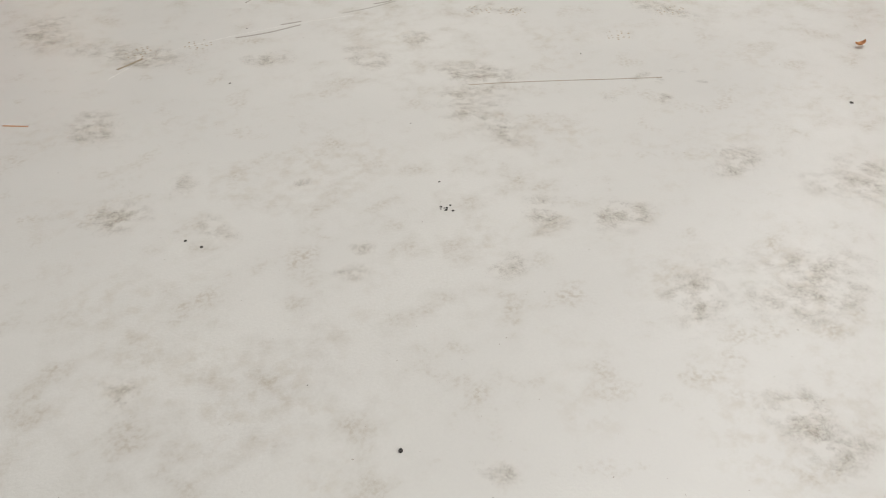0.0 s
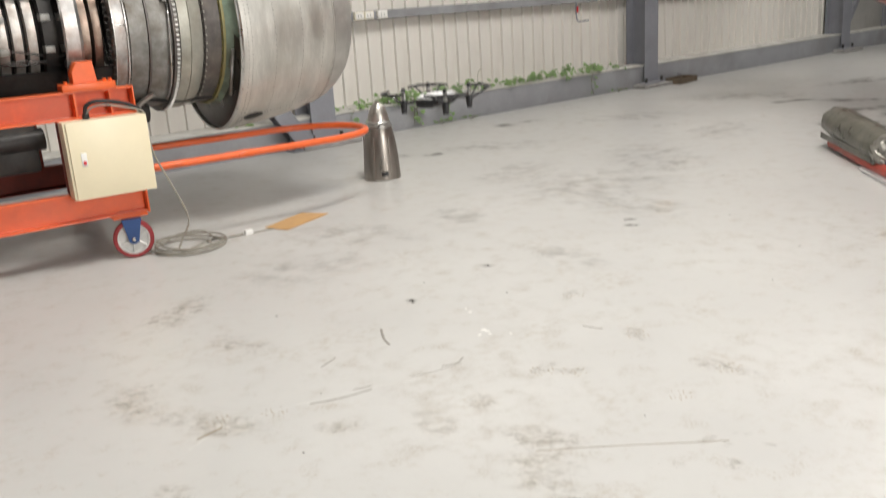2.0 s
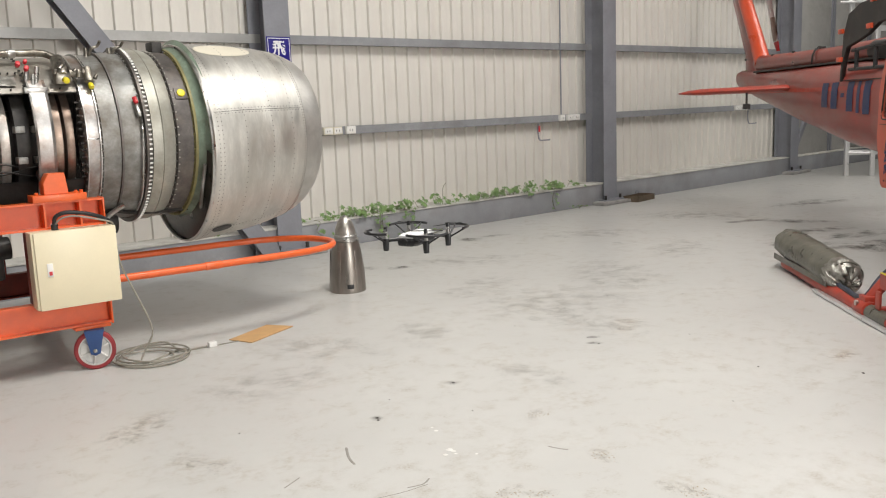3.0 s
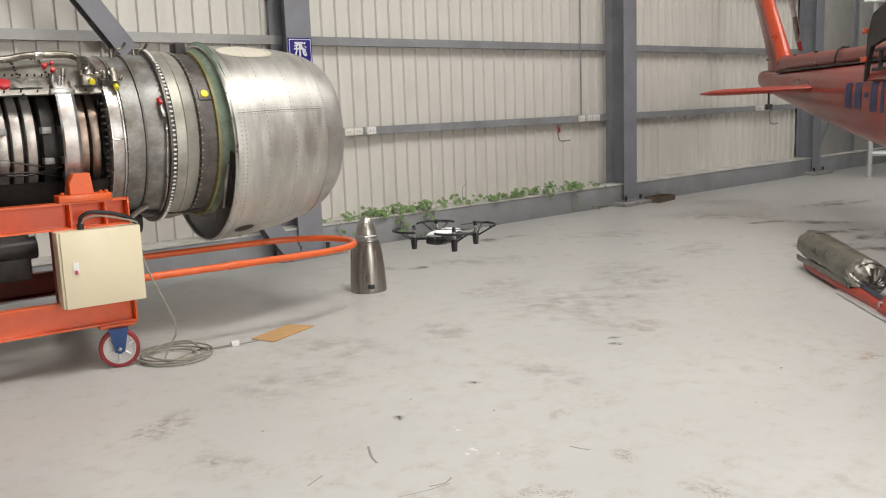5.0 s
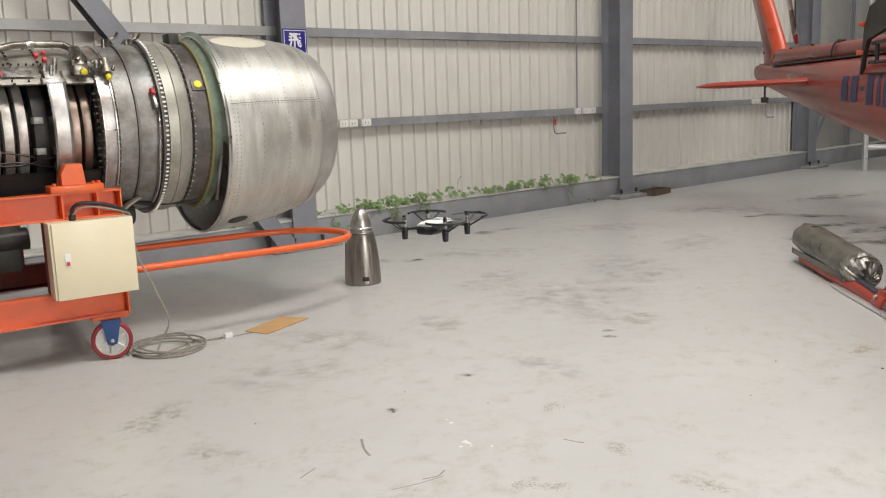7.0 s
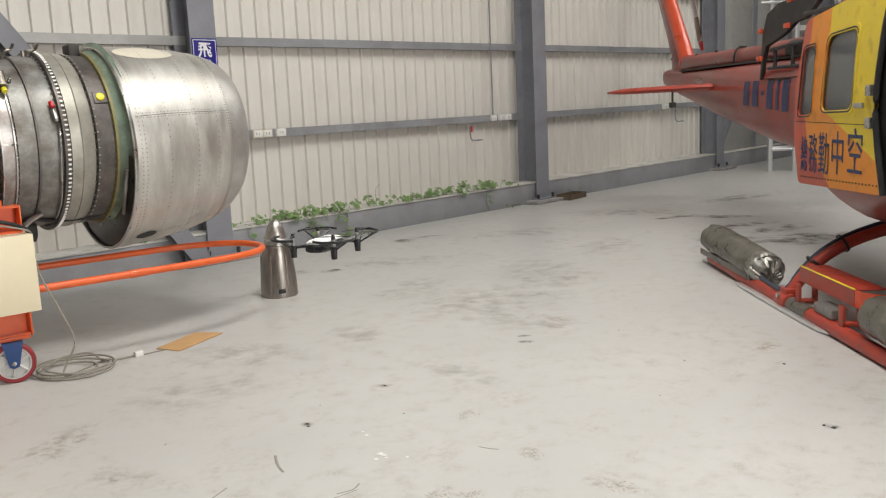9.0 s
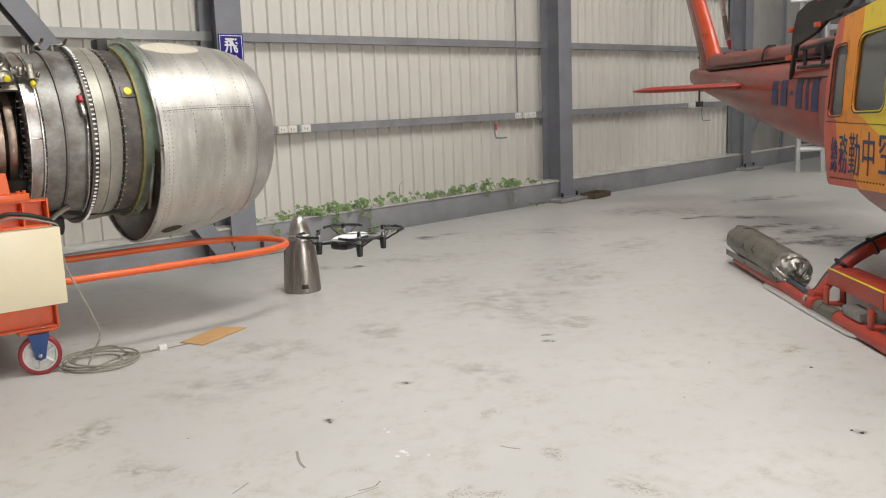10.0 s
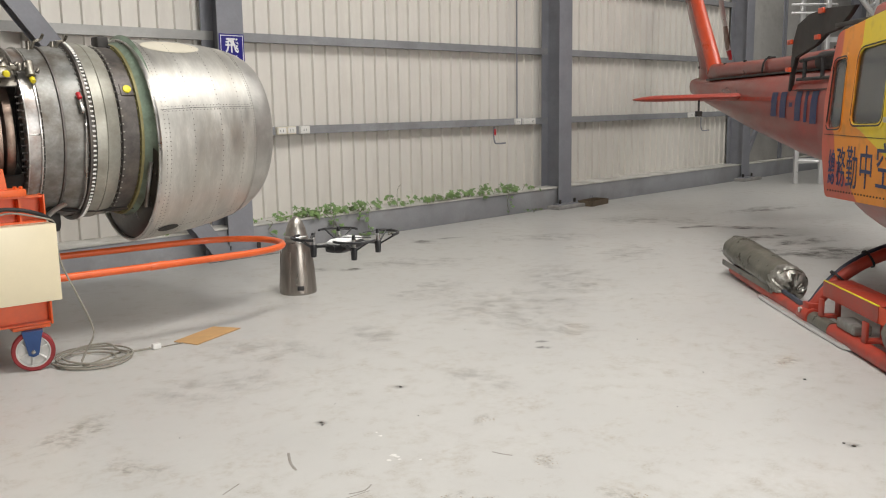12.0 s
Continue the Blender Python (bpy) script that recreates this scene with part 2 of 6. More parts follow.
def camouflage():
    """Door paint: yellow towards the nose, orange aft of a wavy border, faded red at the aft edge."""
    m = mat("yellow_orange_red_door_paint", (0.74, 0.56, 0.035), 0.42, 0, 0.08, 3, 40, 0.03)
    nt = m.node_tree
    b = nt.nodes["Principled BSDF"]
    old = b.inputs["Base Color"].links[0].from_socket
    tc = nt.nodes.new("ShaderNodeTexCoord")
    sep = nt.nodes.new("ShaderNodeSeparateXYZ")
    nt.links.new(tc.outputs["Object"], sep.inputs[0])

    def maths(op, a, c):
        n = nt.nodes.new("ShaderNodeMath")
        n.operation = op
        for k, v in enumerate((a, c)):
            if isinstance(v, bpy.types.NodeSocket):
                nt.links.new(v, n.inputs[k])
            else:
                n.inputs[k].default_value = v
        return n.outputs[0]

    wave = maths("MULTIPLY", maths("SINE", maths("MULTIPLY", sep.outputs["Z"], 7.0), 0), 0.03)

    def mask(y, z, slope, width):
        """Aft of y, and reaching further forward below the height z."""
        low = maths("MULTIPLY", maths("MAXIMUM", maths("SUBTRACT", z, sep.outputs["Z"]), 0.0), slope)
        v = maths("ADD", maths("ADD", maths("SUBTRACT", sep.outputs["Y"], y), wave), low)
        r = nt.nodes.new("ShaderNodeMapRange")
        r.inputs["From Min"].default_value, r.inputs["From Max"].default_value = -width, width
        nt.links.new(v, r.inputs["Value"])
        return r.outputs["Result"]

    def mix(fac, a, c):
        x = nt.nodes.new("ShaderNodeMix")
        x.data_type = "RGBA"
        nt.links.new(fac, x.inputs[0])
        nt.links.new(a, x.inputs[6])
        x.inputs[7].default_value = (*c, 1)
        return x.outputs[2]

    col = mix(mask(0.22, 1.5, 2.2, 0.004), old, (0.72, 0.26, 0.025))
    col = mix(mask(0.52, 1.25, 1.3, 0.01), col, (0.50, 0.10, 0.06))
    nz = nt.nodes.new("ShaderNodeTexNoise")
    nz.inputs["Scale"].default_value, nz.inputs["Detail"].default_value = 9, 8
    nt.links.new(tc.outputs["Object"], nz.inputs["Vector"])
    r = nt.nodes.new("ShaderNodeMapRange")
    r.inputs["From Min"].default_value, r.inputs["From Max"].default_value, r.inputs["To Max"].default_value = 0.55, 0.8, 0.6
    nt.links.new(nz.outputs["Fac"], r.inputs["Value"])
    col = mix(r.outputs["Result"], col, (0.25, 0.13, 0.04))
    nt.links.new(col, b.inputs["Base Color"])
    return m


M["camo"] = camouflage()


def glass():
    m = bpy.data.materials.new("smoky_cabin_glass")
    m.use_nodes = True
    b = m.node_tree.nodes["Principled BSDF"]
    b.inputs["Base Color"].default_value = (0.55, 0.57, 0.58, 1)
    b.inputs["Roughness"].default_value = 0.06
    b.inputs["Transmission Weight"].default_value = 0.9
    b.inputs["IOR"].default_value = 1.45
    return m


M["glass"] = glass()
M["hose_slate"] = mat("slate_blue_hose", (0.035, 0.045, 0.07), 0.45, 0, 0.15, 10, 60, 0.03)
M["interior_grey"] = mat("cabin_interior_tone", (0.13, 0.135, 0.14), 0.6, 0, 0.3, 3, 40, 0.03, (0.1, 0.1, 0.11), 0.52, 0.7)


def stain_material(name, colour, strength, grain=16.0):
    """A thin soiled film: a patch with a ragged rim, broken up by grain of real-world size."""
    m = bpy.data.materials.new(name)
    m.use_nodes = True
    nt = m.node_tree
    link = nt.links.new
    b, out = nt.nodes["Principled BSDF"], nt.nodes["Material Output"]
    b.inputs["Base Color"].default_value, b.inputs["Roughness"].default_value = (*colour, 1), 0.6
    tr, mx = nt.nodes.new("ShaderNodeBsdfTransparent"), nt.nodes.new("ShaderNodeMixShader")
    tc, place, grad = nt.nodes.new("ShaderNodeTexCoord"), nt.nodes.new("ShaderNodeNewGeometry"), nt.nodes.new("ShaderNodeTexGradient")

    def noise_node(sc, detail, source):
        n = nt.nodes.new("ShaderNodeTexNoise")
        n.inputs["Scale"].default_value, n.inputs["Detail"].default_value, n.inputs["Roughness"].default_value = sc, detail, 0.68
        link(source, n.inputs["Vector"])
        return n

    def span(value, a, c, hi=1.0):
        r = nt.nodes.new("ShaderNodeMapRange")
        r.inputs["From Min"].default_value, r.inputs["From Max"].default_value, r.inputs["To Max"].default_value = a, c, hi
        link(value, r.inputs["Value"])
        return r.outputs["Result"]

    def times(a, c):
        n = nt.nodes.new("ShaderNodeMath")
        n.operation = "MULTIPLY"
        link(a, n.inputs[0])
        link(c, n.inputs[1])
        return n.outputs[0]

    warp = noise_node(6.5, 4, place.outputs["Position"])
    off, push = nt.nodes.new("ShaderNodeVectorMath"), nt.nodes.new("ShaderNodeVectorMath")
    off.operation, push.operation = "SUBTRACT", "MULTIPLY_ADD"
    off.inputs[1].default_value = (0.5, 0.5, 0.5)
    link(warp.outputs["Color"], off.inputs[0])
    link(off.outputs[0], push.inputs[0])
    push.inputs[1].default_value = (3.0, 3.0, 0)
    link(tc.outputs["Object"], push.inputs[2])
    grad.gradient_type = "SPHERICAL"
    link(push.outputs[0], grad.inputs[0])
    edge = nt.nodes.new("ShaderNodeTexGradient")
    edge.gradient_type = "SPHERICAL"
    link(tc.outputs["Object"], edge.inputs[0])
    cover = times(span(grad.outputs["Fac"], 0.0, 0.75, strength), span(edge.outputs["Fac"], 0.0, 0.5))
    cover = times(cover, span(noise_node(grain, 6, place.outputs["Position"]).outputs["Fac"], 0.42, 0.64))
    cover = times(cover, span(noise_node(140.0, 3, place.outputs["Position"]).outputs["Fac"], 0.2, 0.62))
    link(cover, mx.inputs[0])
    link(tr.outputs[0], mx.inputs[1])
    link(b.outputs[0], mx.inputs[2])
    link(mx.outputs[0], out.inputs["Surface"])
    return m


M["stain"] = stain_material("brown_floor_stain", (0.34, 0.27, 0.17), 0.48, 18.0)
M["stain_dark"] = stain_material("dark_oil_spot", (0.1, 0.085, 0.068), 1.0, 3.0)
M["stain_grey"] = stain_material("grey_scuffing", (0.28, 0.25, 0.205), 0.36, 5.0)
M["stain_orange"] = stain_material("rust_orange_spot", (0.55, 0.36, 0.17), 0.55)

# ---- mesh helpers ----


def thing(name, m, label, category, group="", kind=""):
    ob = new(name)
    ob.empty_display_size = 0.1
    ob.matrix_world = m
    return tagged(ob, label, category, group, kind)


def mesh_of(name, bm, material, smooth=40):
    bmesh.ops.recalc_face_normals(bm, faces=bm.faces)
    me = bpy.data.meshes.new(name)
    bm.to_mesh(me)
    bm.free()
    me.materials.append(material)
    if smooth:
        me.polygons.foreach_set("use_smooth", [True] * len(me.polygons))
        me.set_sharp_from_angle(angle=radians(smooth))
    return me


def part(name, bm, material, parent, label="", smooth=40):
    ob = new(name, mesh_of(name, bm, material, smooth))
    ob.parent = parent
    if label:
        tagged(ob, label)
    return ob


def single(name, bm, material, m, label, category, group="", kind="", smooth=40):
    ob = new(name, mesh_of(name, bm, material, smooth))
    ob.matrix_world = m
    return tagged(ob, label, category, group, kind)


def box(x0, x1, y0, y1, z0, z1, bevel=0.0, bm=None, turn=None):
    own = bmesh.new()
    bmesh.ops.create_cube(own, size=1, matrix=Matrix.Translation(((x0 + x1) / 2, (y0 + y1) / 2, (z0 + z1) / 2)) @ Matrix.Diagonal((x1 - x0, y1 - y0, z1 - z0, 1)))
    if bevel:
        bmesh.ops.bevel(own, geom=own.edges[:], offset=bevel, segments=2, affect="EDGES", profile=0.5)
    return merge(own, bm, turn)


def merge(own, bm, turn=None):
    if turn:
        own.transform(turn)
    if bm is None:
        return own
    me = bpy.data.meshes.new("tmp")
    own.to_mesh(me)
    own.free()
    bm.from_mesh(me)
    bpy.data.meshes.remove(me)
    return bm


def rod(p0, p1, r0, r1=None, seg=16, bm=None, bevel=0.0):
    p0, p1 = Vector(p0), Vector(p1)
    own = bmesh.new()
    d = p1 - p0
    q = d.to_track_quat("Z", "Y").to_matrix().to_4x4()
    bmesh.ops.create_cone(own, cap_ends=True, segments=seg, radius1=r0, radius2=r0 if r1 is None else r1, depth=d.length,
                          matrix=Matrix.Translation((p0 + p1) / 2) @ q)
    if bevel:
        rim = [e for e in own.edges if e.calc_face_angle(0) > 1.0]
        bmesh.ops.bevel(own, geom=rim, offset=bevel, segments=2, affect="EDGES", profile=0.5)
    return merge(own, bm)


def smooth_points(pts, steps=6, closed=False):
    pts = [Vector(p) for p in pts]
    n, out = len(pts), []
    for i in range(n if closed else n - 1):
        a = pts[(i - 1) % n] if closed or i else pts[0]
        b, c = pts[i], pts[(i + 1) % n]
        d = pts[(i + 2) % n] if closed or i + 2 < n else pts[-1]
        for k in range(steps):
            t = k / steps
            out.append(0.5 * (2 * b + (c - a) * t + (2 * a - 5 * b + 4 * c - d) * t * t + (3 * b - a - 3 * c + d) * t ** 3))
    if not closed:
        out.append(pts[-1])
    return out


def tube(pts, r, seg=10, bm=None, closed=False, steps=6, radii=None, flat=1.0):
    """A pipe swept along a smooth line."""
    own = bmesh.new()
    line = smooth_points(pts, steps, closed)
    n, rings = len(line), []
    up = Vector((0, 0, 1))
    for i, p in enumerate(line):
        a = line[(i - 1) % n] if closed or i else line[0]
        b = line[(i + 1) % n] if closed or i + 1 < n else line[-1]
        d = (b - a).normalized()
        side = d.cross(up)
        side = side.normalized() if side.length > 1e-3 else Vector((1, 0, 0))
        over = side.cross(d)
        rr = r if radii is None else radii[0] + (radii[1] - radii[0]) * i / (n - 1)
        rings.append([own.verts.new(p + rr * (side * math.cos(k * math.tau / seg) + flat * over * math.sin(k * math.tau / seg))) for k in range(seg)])
    for i in range(n if closed else n - 1):
        a, b = rings[i], rings[(i + 1) % n]
        for k in range(seg):
            own.faces.new((a[k], a[(k + 1) % seg], b[(k + 1) % seg], b[k]))
    if not closed:
        own.faces.new(rings[0])
        own.faces.new(rings[-1])
    return merge(own, bm)


def lathe(prof, seg=64, a0=0.0, a1=360.0, bm=None, axis="x"):
    """Turns rows of (along, radius[, centre height]) about the x axis; angle 0 faces -y, 90 is up. axis z turns about z."""
    own = bmesh.new()
    full = abs(a1 - a0) >= 359.9
    n = seg if full else seg + 1
    rings = []
    for s, r, *c in prof:
        cz = c[0] if c else 0.0
        ring = []
        for k in range(n):
            a = radians(a0 + (a1 - a0) * k / seg)
            ring.append(own.verts.new((s, -r * math.cos(a), cz + r * math.sin(a)) if axis == "x" else (r * math.cos(a), r * math.sin(a), s)))
        rings.append(ring)
    for p, q in zip(rings, rings[1:]):
        for k in range(n if full else n - 1):
            own.faces.new((p[k], p[(k + 1) % n], q[(k + 1) % n], q[k]))
    bmesh.ops.remove_doubles(own, verts=own.verts, dist=1e-5)
    return merge(own, bm)


def plate(outline, thick, bm=None, turn=None, bevel=0.0):
    """A flat plate from an outline in its x, y plane, thick along z."""
    own = bmesh.new()
    f = own.faces.new([own.verts.new((x, y, 0)) for x, y in outline])
    up = bmesh.ops.extrude_face_region(own, geom=[f])
    bmesh.ops.translate(own, vec=(0, 0, thick), verts=[v for v in up["geom"] if isinstance(v, bmesh.types.BMVert)])
    if bevel:
        bmesh.ops.bevel(own, geom=own.edges[:], offset=bevel, segments=1, affect="EDGES")
    return merge(own, bm, turn)


def loft(sections, bm=None, caps=True):
    """Skins rings of equal count."""
    own = bmesh.new()
    rings = [[own.verts.new(p) for p in ring] for ring in sections]
    for a, b in zip(rings, rings[1:]):
        for k in range(len(a)):
            own.faces.new((a[k], a[(k + 1) % len(a)], b[(k + 1) % len(a)], b[k]))
    if caps:
        own.faces.new(rings[0])
        own.faces.new(rings[-1])
    return merge(own, bm)


def super_ring(y, cx, hw, z0, z1, n=32, power=3.0):
    """A rounded-square cross-section across the helicopter at y."""
    cz, hh, ring = (z0 + z1) / 2, (z1 - z0) / 2, []
    for k in range(n):
        a = k * math.tau / n
        c, s = math.cos(a), math.sin(a)
        ring.append((cx + hw * math.copysign(abs(c) ** (2 / power), c), y, cz + hh * math.copysign(abs(s) ** (2 / power), s)))
    return ring


def lettering(text, size, thick, bold=0.0):
    """A mesh of the built-in font, centred, in the x, z plane and facing -y."""
    cu = bpy.data.curves.new("text", "FONT")
    cu.body, cu.size, cu.extrude, cu.align_x, cu.align_y = text, size, thick, "CENTER", "CENTER"
    cu.resolution_u, cu.offset = 3, bold
    ob = new("text", cu)
    me = bpy.data.meshes.new_from_object(ob.evaluated_get(bpy.context.evaluated_depsgraph_get()))
    bpy.data.objects.remove(ob)
    own = bmesh.new()
    own.from_mesh(me)
    bpy.data.meshes.remove(me)
    bmesh.ops.rotate(own, verts=own.verts, cent=(0, 0, 0), matrix=Matrix.Rotation(radians(90), 3, "X"))
    return own


def i_beam_z(bm, x, y, w, d, z0, z1, t=0.014):
    """An upright I section, flanges facing -y and +y."""
    box(x - w / 2, x + w / 2, y, y + t, z0, z1, 0, bm)
    box(x - w / 2, x + w / 2, y + d - t, y + d, z0, z1, 0, bm)
    box(x - t / 2, x + t / 2, y + t, y + d - t, z0, z1, 0, bm)
    return bm


# ---- the hall ----
single("floor", box(-20, 32, -16, 1.0, -0.2, 0), M["floor"], TO_WALL, "pale grey coated concrete hangar floor, scuffed and stained", "floor", kind="structure")
bm = box(-60, 70, -90, -16.0, -0.26, -0.03)
single("ground", bm, M["plinth"], TO_WALL, "concrete apron outside the hangar doors", "ground", kind="structure")
COLUMNS = [-12.46, -6.43, -0.405, 5.605, 11.78, 17.8, 23.8]

wall = thing("wall_north", TO_WALL, "off-white ribbed metal sheet hangar wall", "wall", kind="structure")


def sheet_mesh():
    bm = bmesh.new()
    rows = []
    for z in (0.30, 8.3):
        line = []
        for k in range(4):
            x = k * 0.205
            for dx, dy in ((0.0, 0.0), (0.008, -0.036), (0.03, -0.036), (0.038, 0.0)):
                line.append((x + dx, dy))
        line.append((0.82, 0.0))
        rows.append([bm.verts.new((x, y, z)) for x, y in line] + [bm.verts.new((x, y + 0.002, z)) for x, y in reversed(line)])
    n = len(rows[0])
    for k in range(n):
        bm.faces.new((rows[0][k], rows[0][(k + 1) % n], rows[1][(k + 1) % n], rows[1][k]))
    return mesh_of("sheet", bm, M["sheet"], 20)


sheet = sheet_mesh()
for k in range(50):
    ob = new("sheet", sheet)
    ob.parent = wall
    ob.matrix_basis = pose(-16 + k * 0.82, 0.42, 0)
bm = box(-18, 28, 0.47, 0.6, 0, 8.3)
part("backing", bm, M["roof"], wall)
for a, b in zip(COLUMNS, COLUMNS[1:]):
    for z in (1.34, 2.43, 3.55, 4.7, 5.85):
        own = box(a + 0.02, b - 0.02, 0.29, 0.296, z, z + 0.1)
        box(a + 0.02, b - 0.02, 0.296, 0.405, z + 0.094, z + 0.1, 0, own)
        box(a + 0.02, b - 0.02, 0.296, 0.405, z, z + 0.006, 0, own)
        # left bays get a paler copy, their stronger light put into the paint
        single("wall_girt", own, M["girt_lit"] if b < 0 else M["girt"], TO_WALL, "grey steel girt along the sheet wall, painted paler as if lit" if b < 0 else "grey painted steel girt along the sheet wall", "girt", kind="structure")
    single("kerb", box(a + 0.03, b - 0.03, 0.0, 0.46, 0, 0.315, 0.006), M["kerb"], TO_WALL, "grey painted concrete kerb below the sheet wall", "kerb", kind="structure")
    # ledge in a paler colour than the kerb below it
    single("kerb_ledge", box(a + 0.035, b - 0.035, -0.012, 0.45, 0.316, 0.336, 0.004), M["kerb_top"], TO_WALL, "pale ledge on top of the kerb", "kerb", kind="structure")
for x in COLUMNS:
    col = thing("column", TO_WALL @ pose(x, 0, 0), "grey painted steel column of the hangar frame", "column", "hangar columns", "structure")
    part("shaft", i_beam_z(bmesh.new(), 0, -0.05, 0.325, 0.36, 0.05, 8.2), M["steel_grey"], col)
    part("plinth", box(-0.4, 0.38, -0.24, 0.33, 0, 0.055, 0.012), M["plinth"], col, "worn concrete plinth")
    own = box(-0.24, 0.24, -0.14, 0.36, 0.055, 0.075)
    part("base_plate", own, M["steel_grey"], col)
    for bx in (-0.19, 0.19):
        part("bolt", rod((bx, -0.1, 0.075), (bx, -0.1, 0.14), 0.022, seg=6), M["sooty"], col)

# diagonal brace of the left bay, standing in front of the kerb
brace = thing("diagonal_brace", TO_WALL, "grey steel diagonal brace bolted down at a column foot", "brace", kind="structure")
RISE, BRACE_X = 53.1, -0.70
for name, y0, y1, w in (("front_flange", -0.19, -0.178, 0.19), ("back_flange", -0.042, -0.03, 0.19), ("web", -0.178, -0.042, 0.012)):
    own = box(0, 6.2, y0, y1, -w / 2, w / 2)
    own.transform(pose(BRACE_X, 0, 0.03, 0, 180 + RISE, 0))
    part(name, own, M["steel_grey"], brace)
part("gusset", plate([(-0.20, 0.0), (0.14, 0.0), (0.14, 0.08), (0.02, 0.2), (-0.2, 0.2)], 0.014, None, pose(BRACE_X, -0.103, 0.02, 90, 0, 0)), M["steel_grey"], brace, "grey gusset plate")
part("foot_plate", box(BRACE_X - 0.22, BRACE_X + 0.18, -0.22, -0.02, 0.0, 0.02, 0.003), M["steel_grey"], brace)
for bx in (-0.17, 0.13):
    part("bolt", rod((BRACE_X + bx, -0.12, 0.02), (BRACE_X + bx, -0.12, 0.075), 0.02, seg=6), M["sooty"], brace)
own = box(0, 1.5, 0.03, 0.1, -0.05, 0.05, 0, None, pose(11.9, 0, 0.35, 0, -52, 0))
single("diagonal_brace", own, M["steel_grey"], TO_WALL, "short grey knee brace beside the far column", "brace", kind="structure")

# flat grey panels stand for the shaded ribbed sheets of the far bay
for k in range(3):
    leaf = thing("shaded_bay_panel", TO_WALL @ pose(12.0 + 1.9 * k, 0.2, 0), "tall flat grey panel standing for shaded wall sheet", "door", "sliding door leaves", "structure")
    part("panel", box(0.02, 1.88, 0, 0.05, 0.34, 4.6, 0.004), M["shaded_sheet_grey"], leaf)
    for x0 in (0.02, 1.8):
        part("stile", box(x0, x0 + 0.08, -0.02, 0, 0.34, 4.6, 0.003), M["steel_grey"], leaf)

# the rest of the shell: unseen, dark and narrowly opened to cut fill light
single("ceiling", box(-20, 32, -16, 1, 8.3, 8.45), M["roof"], TO_WALL, "dark unseen metal hangar roof high above", "ceiling", kind="structure")
single("wall_west", box(-20.2, -20, -16, 1, 0, 8.3), M["roof"], TO_WALL, "dark unseen metal end wall of the hangar", "wall", kind="structure")
single("wall_east", box(28, 28.2, -16, 1, 0, 8.3), M["roof"], TO_WALL, "dark unseen metal end wall of the hangar", "wall", kind="structure")
own = box(-20, -4.6, -16.2, -16, 0, 8.3)
box(-1.4, 32, -16.2, -16, 0, 8.3, 0, own)
box(-4.6, -1.4, -16.2, -16, 5.6, 8.3, 0, own)
single("wall_south", own, M["roof"], TO_WALL, "dark unseen front wall, its doorway narrowed to limit fill light", "wall", kind="structure")

# fittings on the wall
def socket_strip(x, widths, material, label):
    strip = thing("socket_box", TO_WALL @ pose(x, 0.29, 1.345), label, "socket box", "socket boxes on the girt")
    at = 0.0
    for w in widths:
        part("housing", box(at, at + w - 0.006, -0.05, 0.0, 0, 0.095, 0.006), material, strip)
        part("cover", box(at + 0.012, at + w - 0.018, -0.054, -0.05, 0.012, 0.083, 0.001), M["white"], strip)
        for dx in (-0.02, 0.02):
            part("slot", box(at + w / 2 + dx - 0.012, at + w / 2 + dx - 0.006, -0.0555, -0.054, 0.035, 0.06), M["black"], strip)
        at += w


socket_strip(0.245 + 0.1, (0.14, 0.14), M["ivory"], "twin ivory plastic socket boxes on the wall girt")
socket_strip(0.585 + 0.1, (0.145,), M["white"], "single white plastic socket box on the wall girt")
socket_strip(4.625 + 0.12, (0.12,), M["white"], "small white junction box on the wall girt")
socket_strip(4.81 + 0.12, (0.15, 0.14), M["white"], "twin white socket boxes beside the column")
socket_strip(9.95, (0.16, 0.16, 0.14), M["white"], "row of white socket boxes on the far girt")
own = rod((4.80, 0.275, 1.44), (4.80, 0.275, 6.0), 0.012)
single("conduit", own, M["steel_grey"], TO_WALL, "thin grey conduit running up the wall", "conduit")
for x, z, red in ((4.27, 1.33, True), (10.47, 1.33, False)):
    hook = thing("wall_bracket", TO_WALL @ pose(x, 0.28, z), "small bent steel bracket hanging below the girt", "bracket", "brackets below the girt")
    part("rod", tube([(0, 0, 0), (-0.01, 0, -0.12), (0.0, -0.02, -0.24), (0.04, -0.06, -0.255), (0.15, -0.1, -0.25)], 0.012, 8), M["steel_grey"], hook)
    if red:
        part("tag", box(-0.012, 0.022, -0.02, -0.014, -0.13, -0.04), M["red_cap"], hook, "small red tag")
pan = thing("drip_pan", TO_WALL @ pose(6.17, -0.2, 0, 0, 0, 8), "rusty brown metal drip pan on the floor", "pan")
own = box(-0.26, 0.26, -0.12, 0.12, 0.0, 0.01)
for a, b, c, d in ((-0.28, 0.28, -0.135, -0.12), (-0.28, 0.28, 0.12, 0.135), (-0.28, -0.265, -0.12, 0.12), (0.265, 0.28, -0.12, 0.12)):
    box(a, b, c, d, 0, 0.09, 0, own)
part("tray", own, M["rust_pan"], pan)
part("grip", tube([(0.12, 0.125, 0.09), (0.13, 0.125, 0.13), (0.2, 0.125, 0.13), (0.21, 0.125, 0.09)], 0.008, 8), M["steel_grey"], pan)

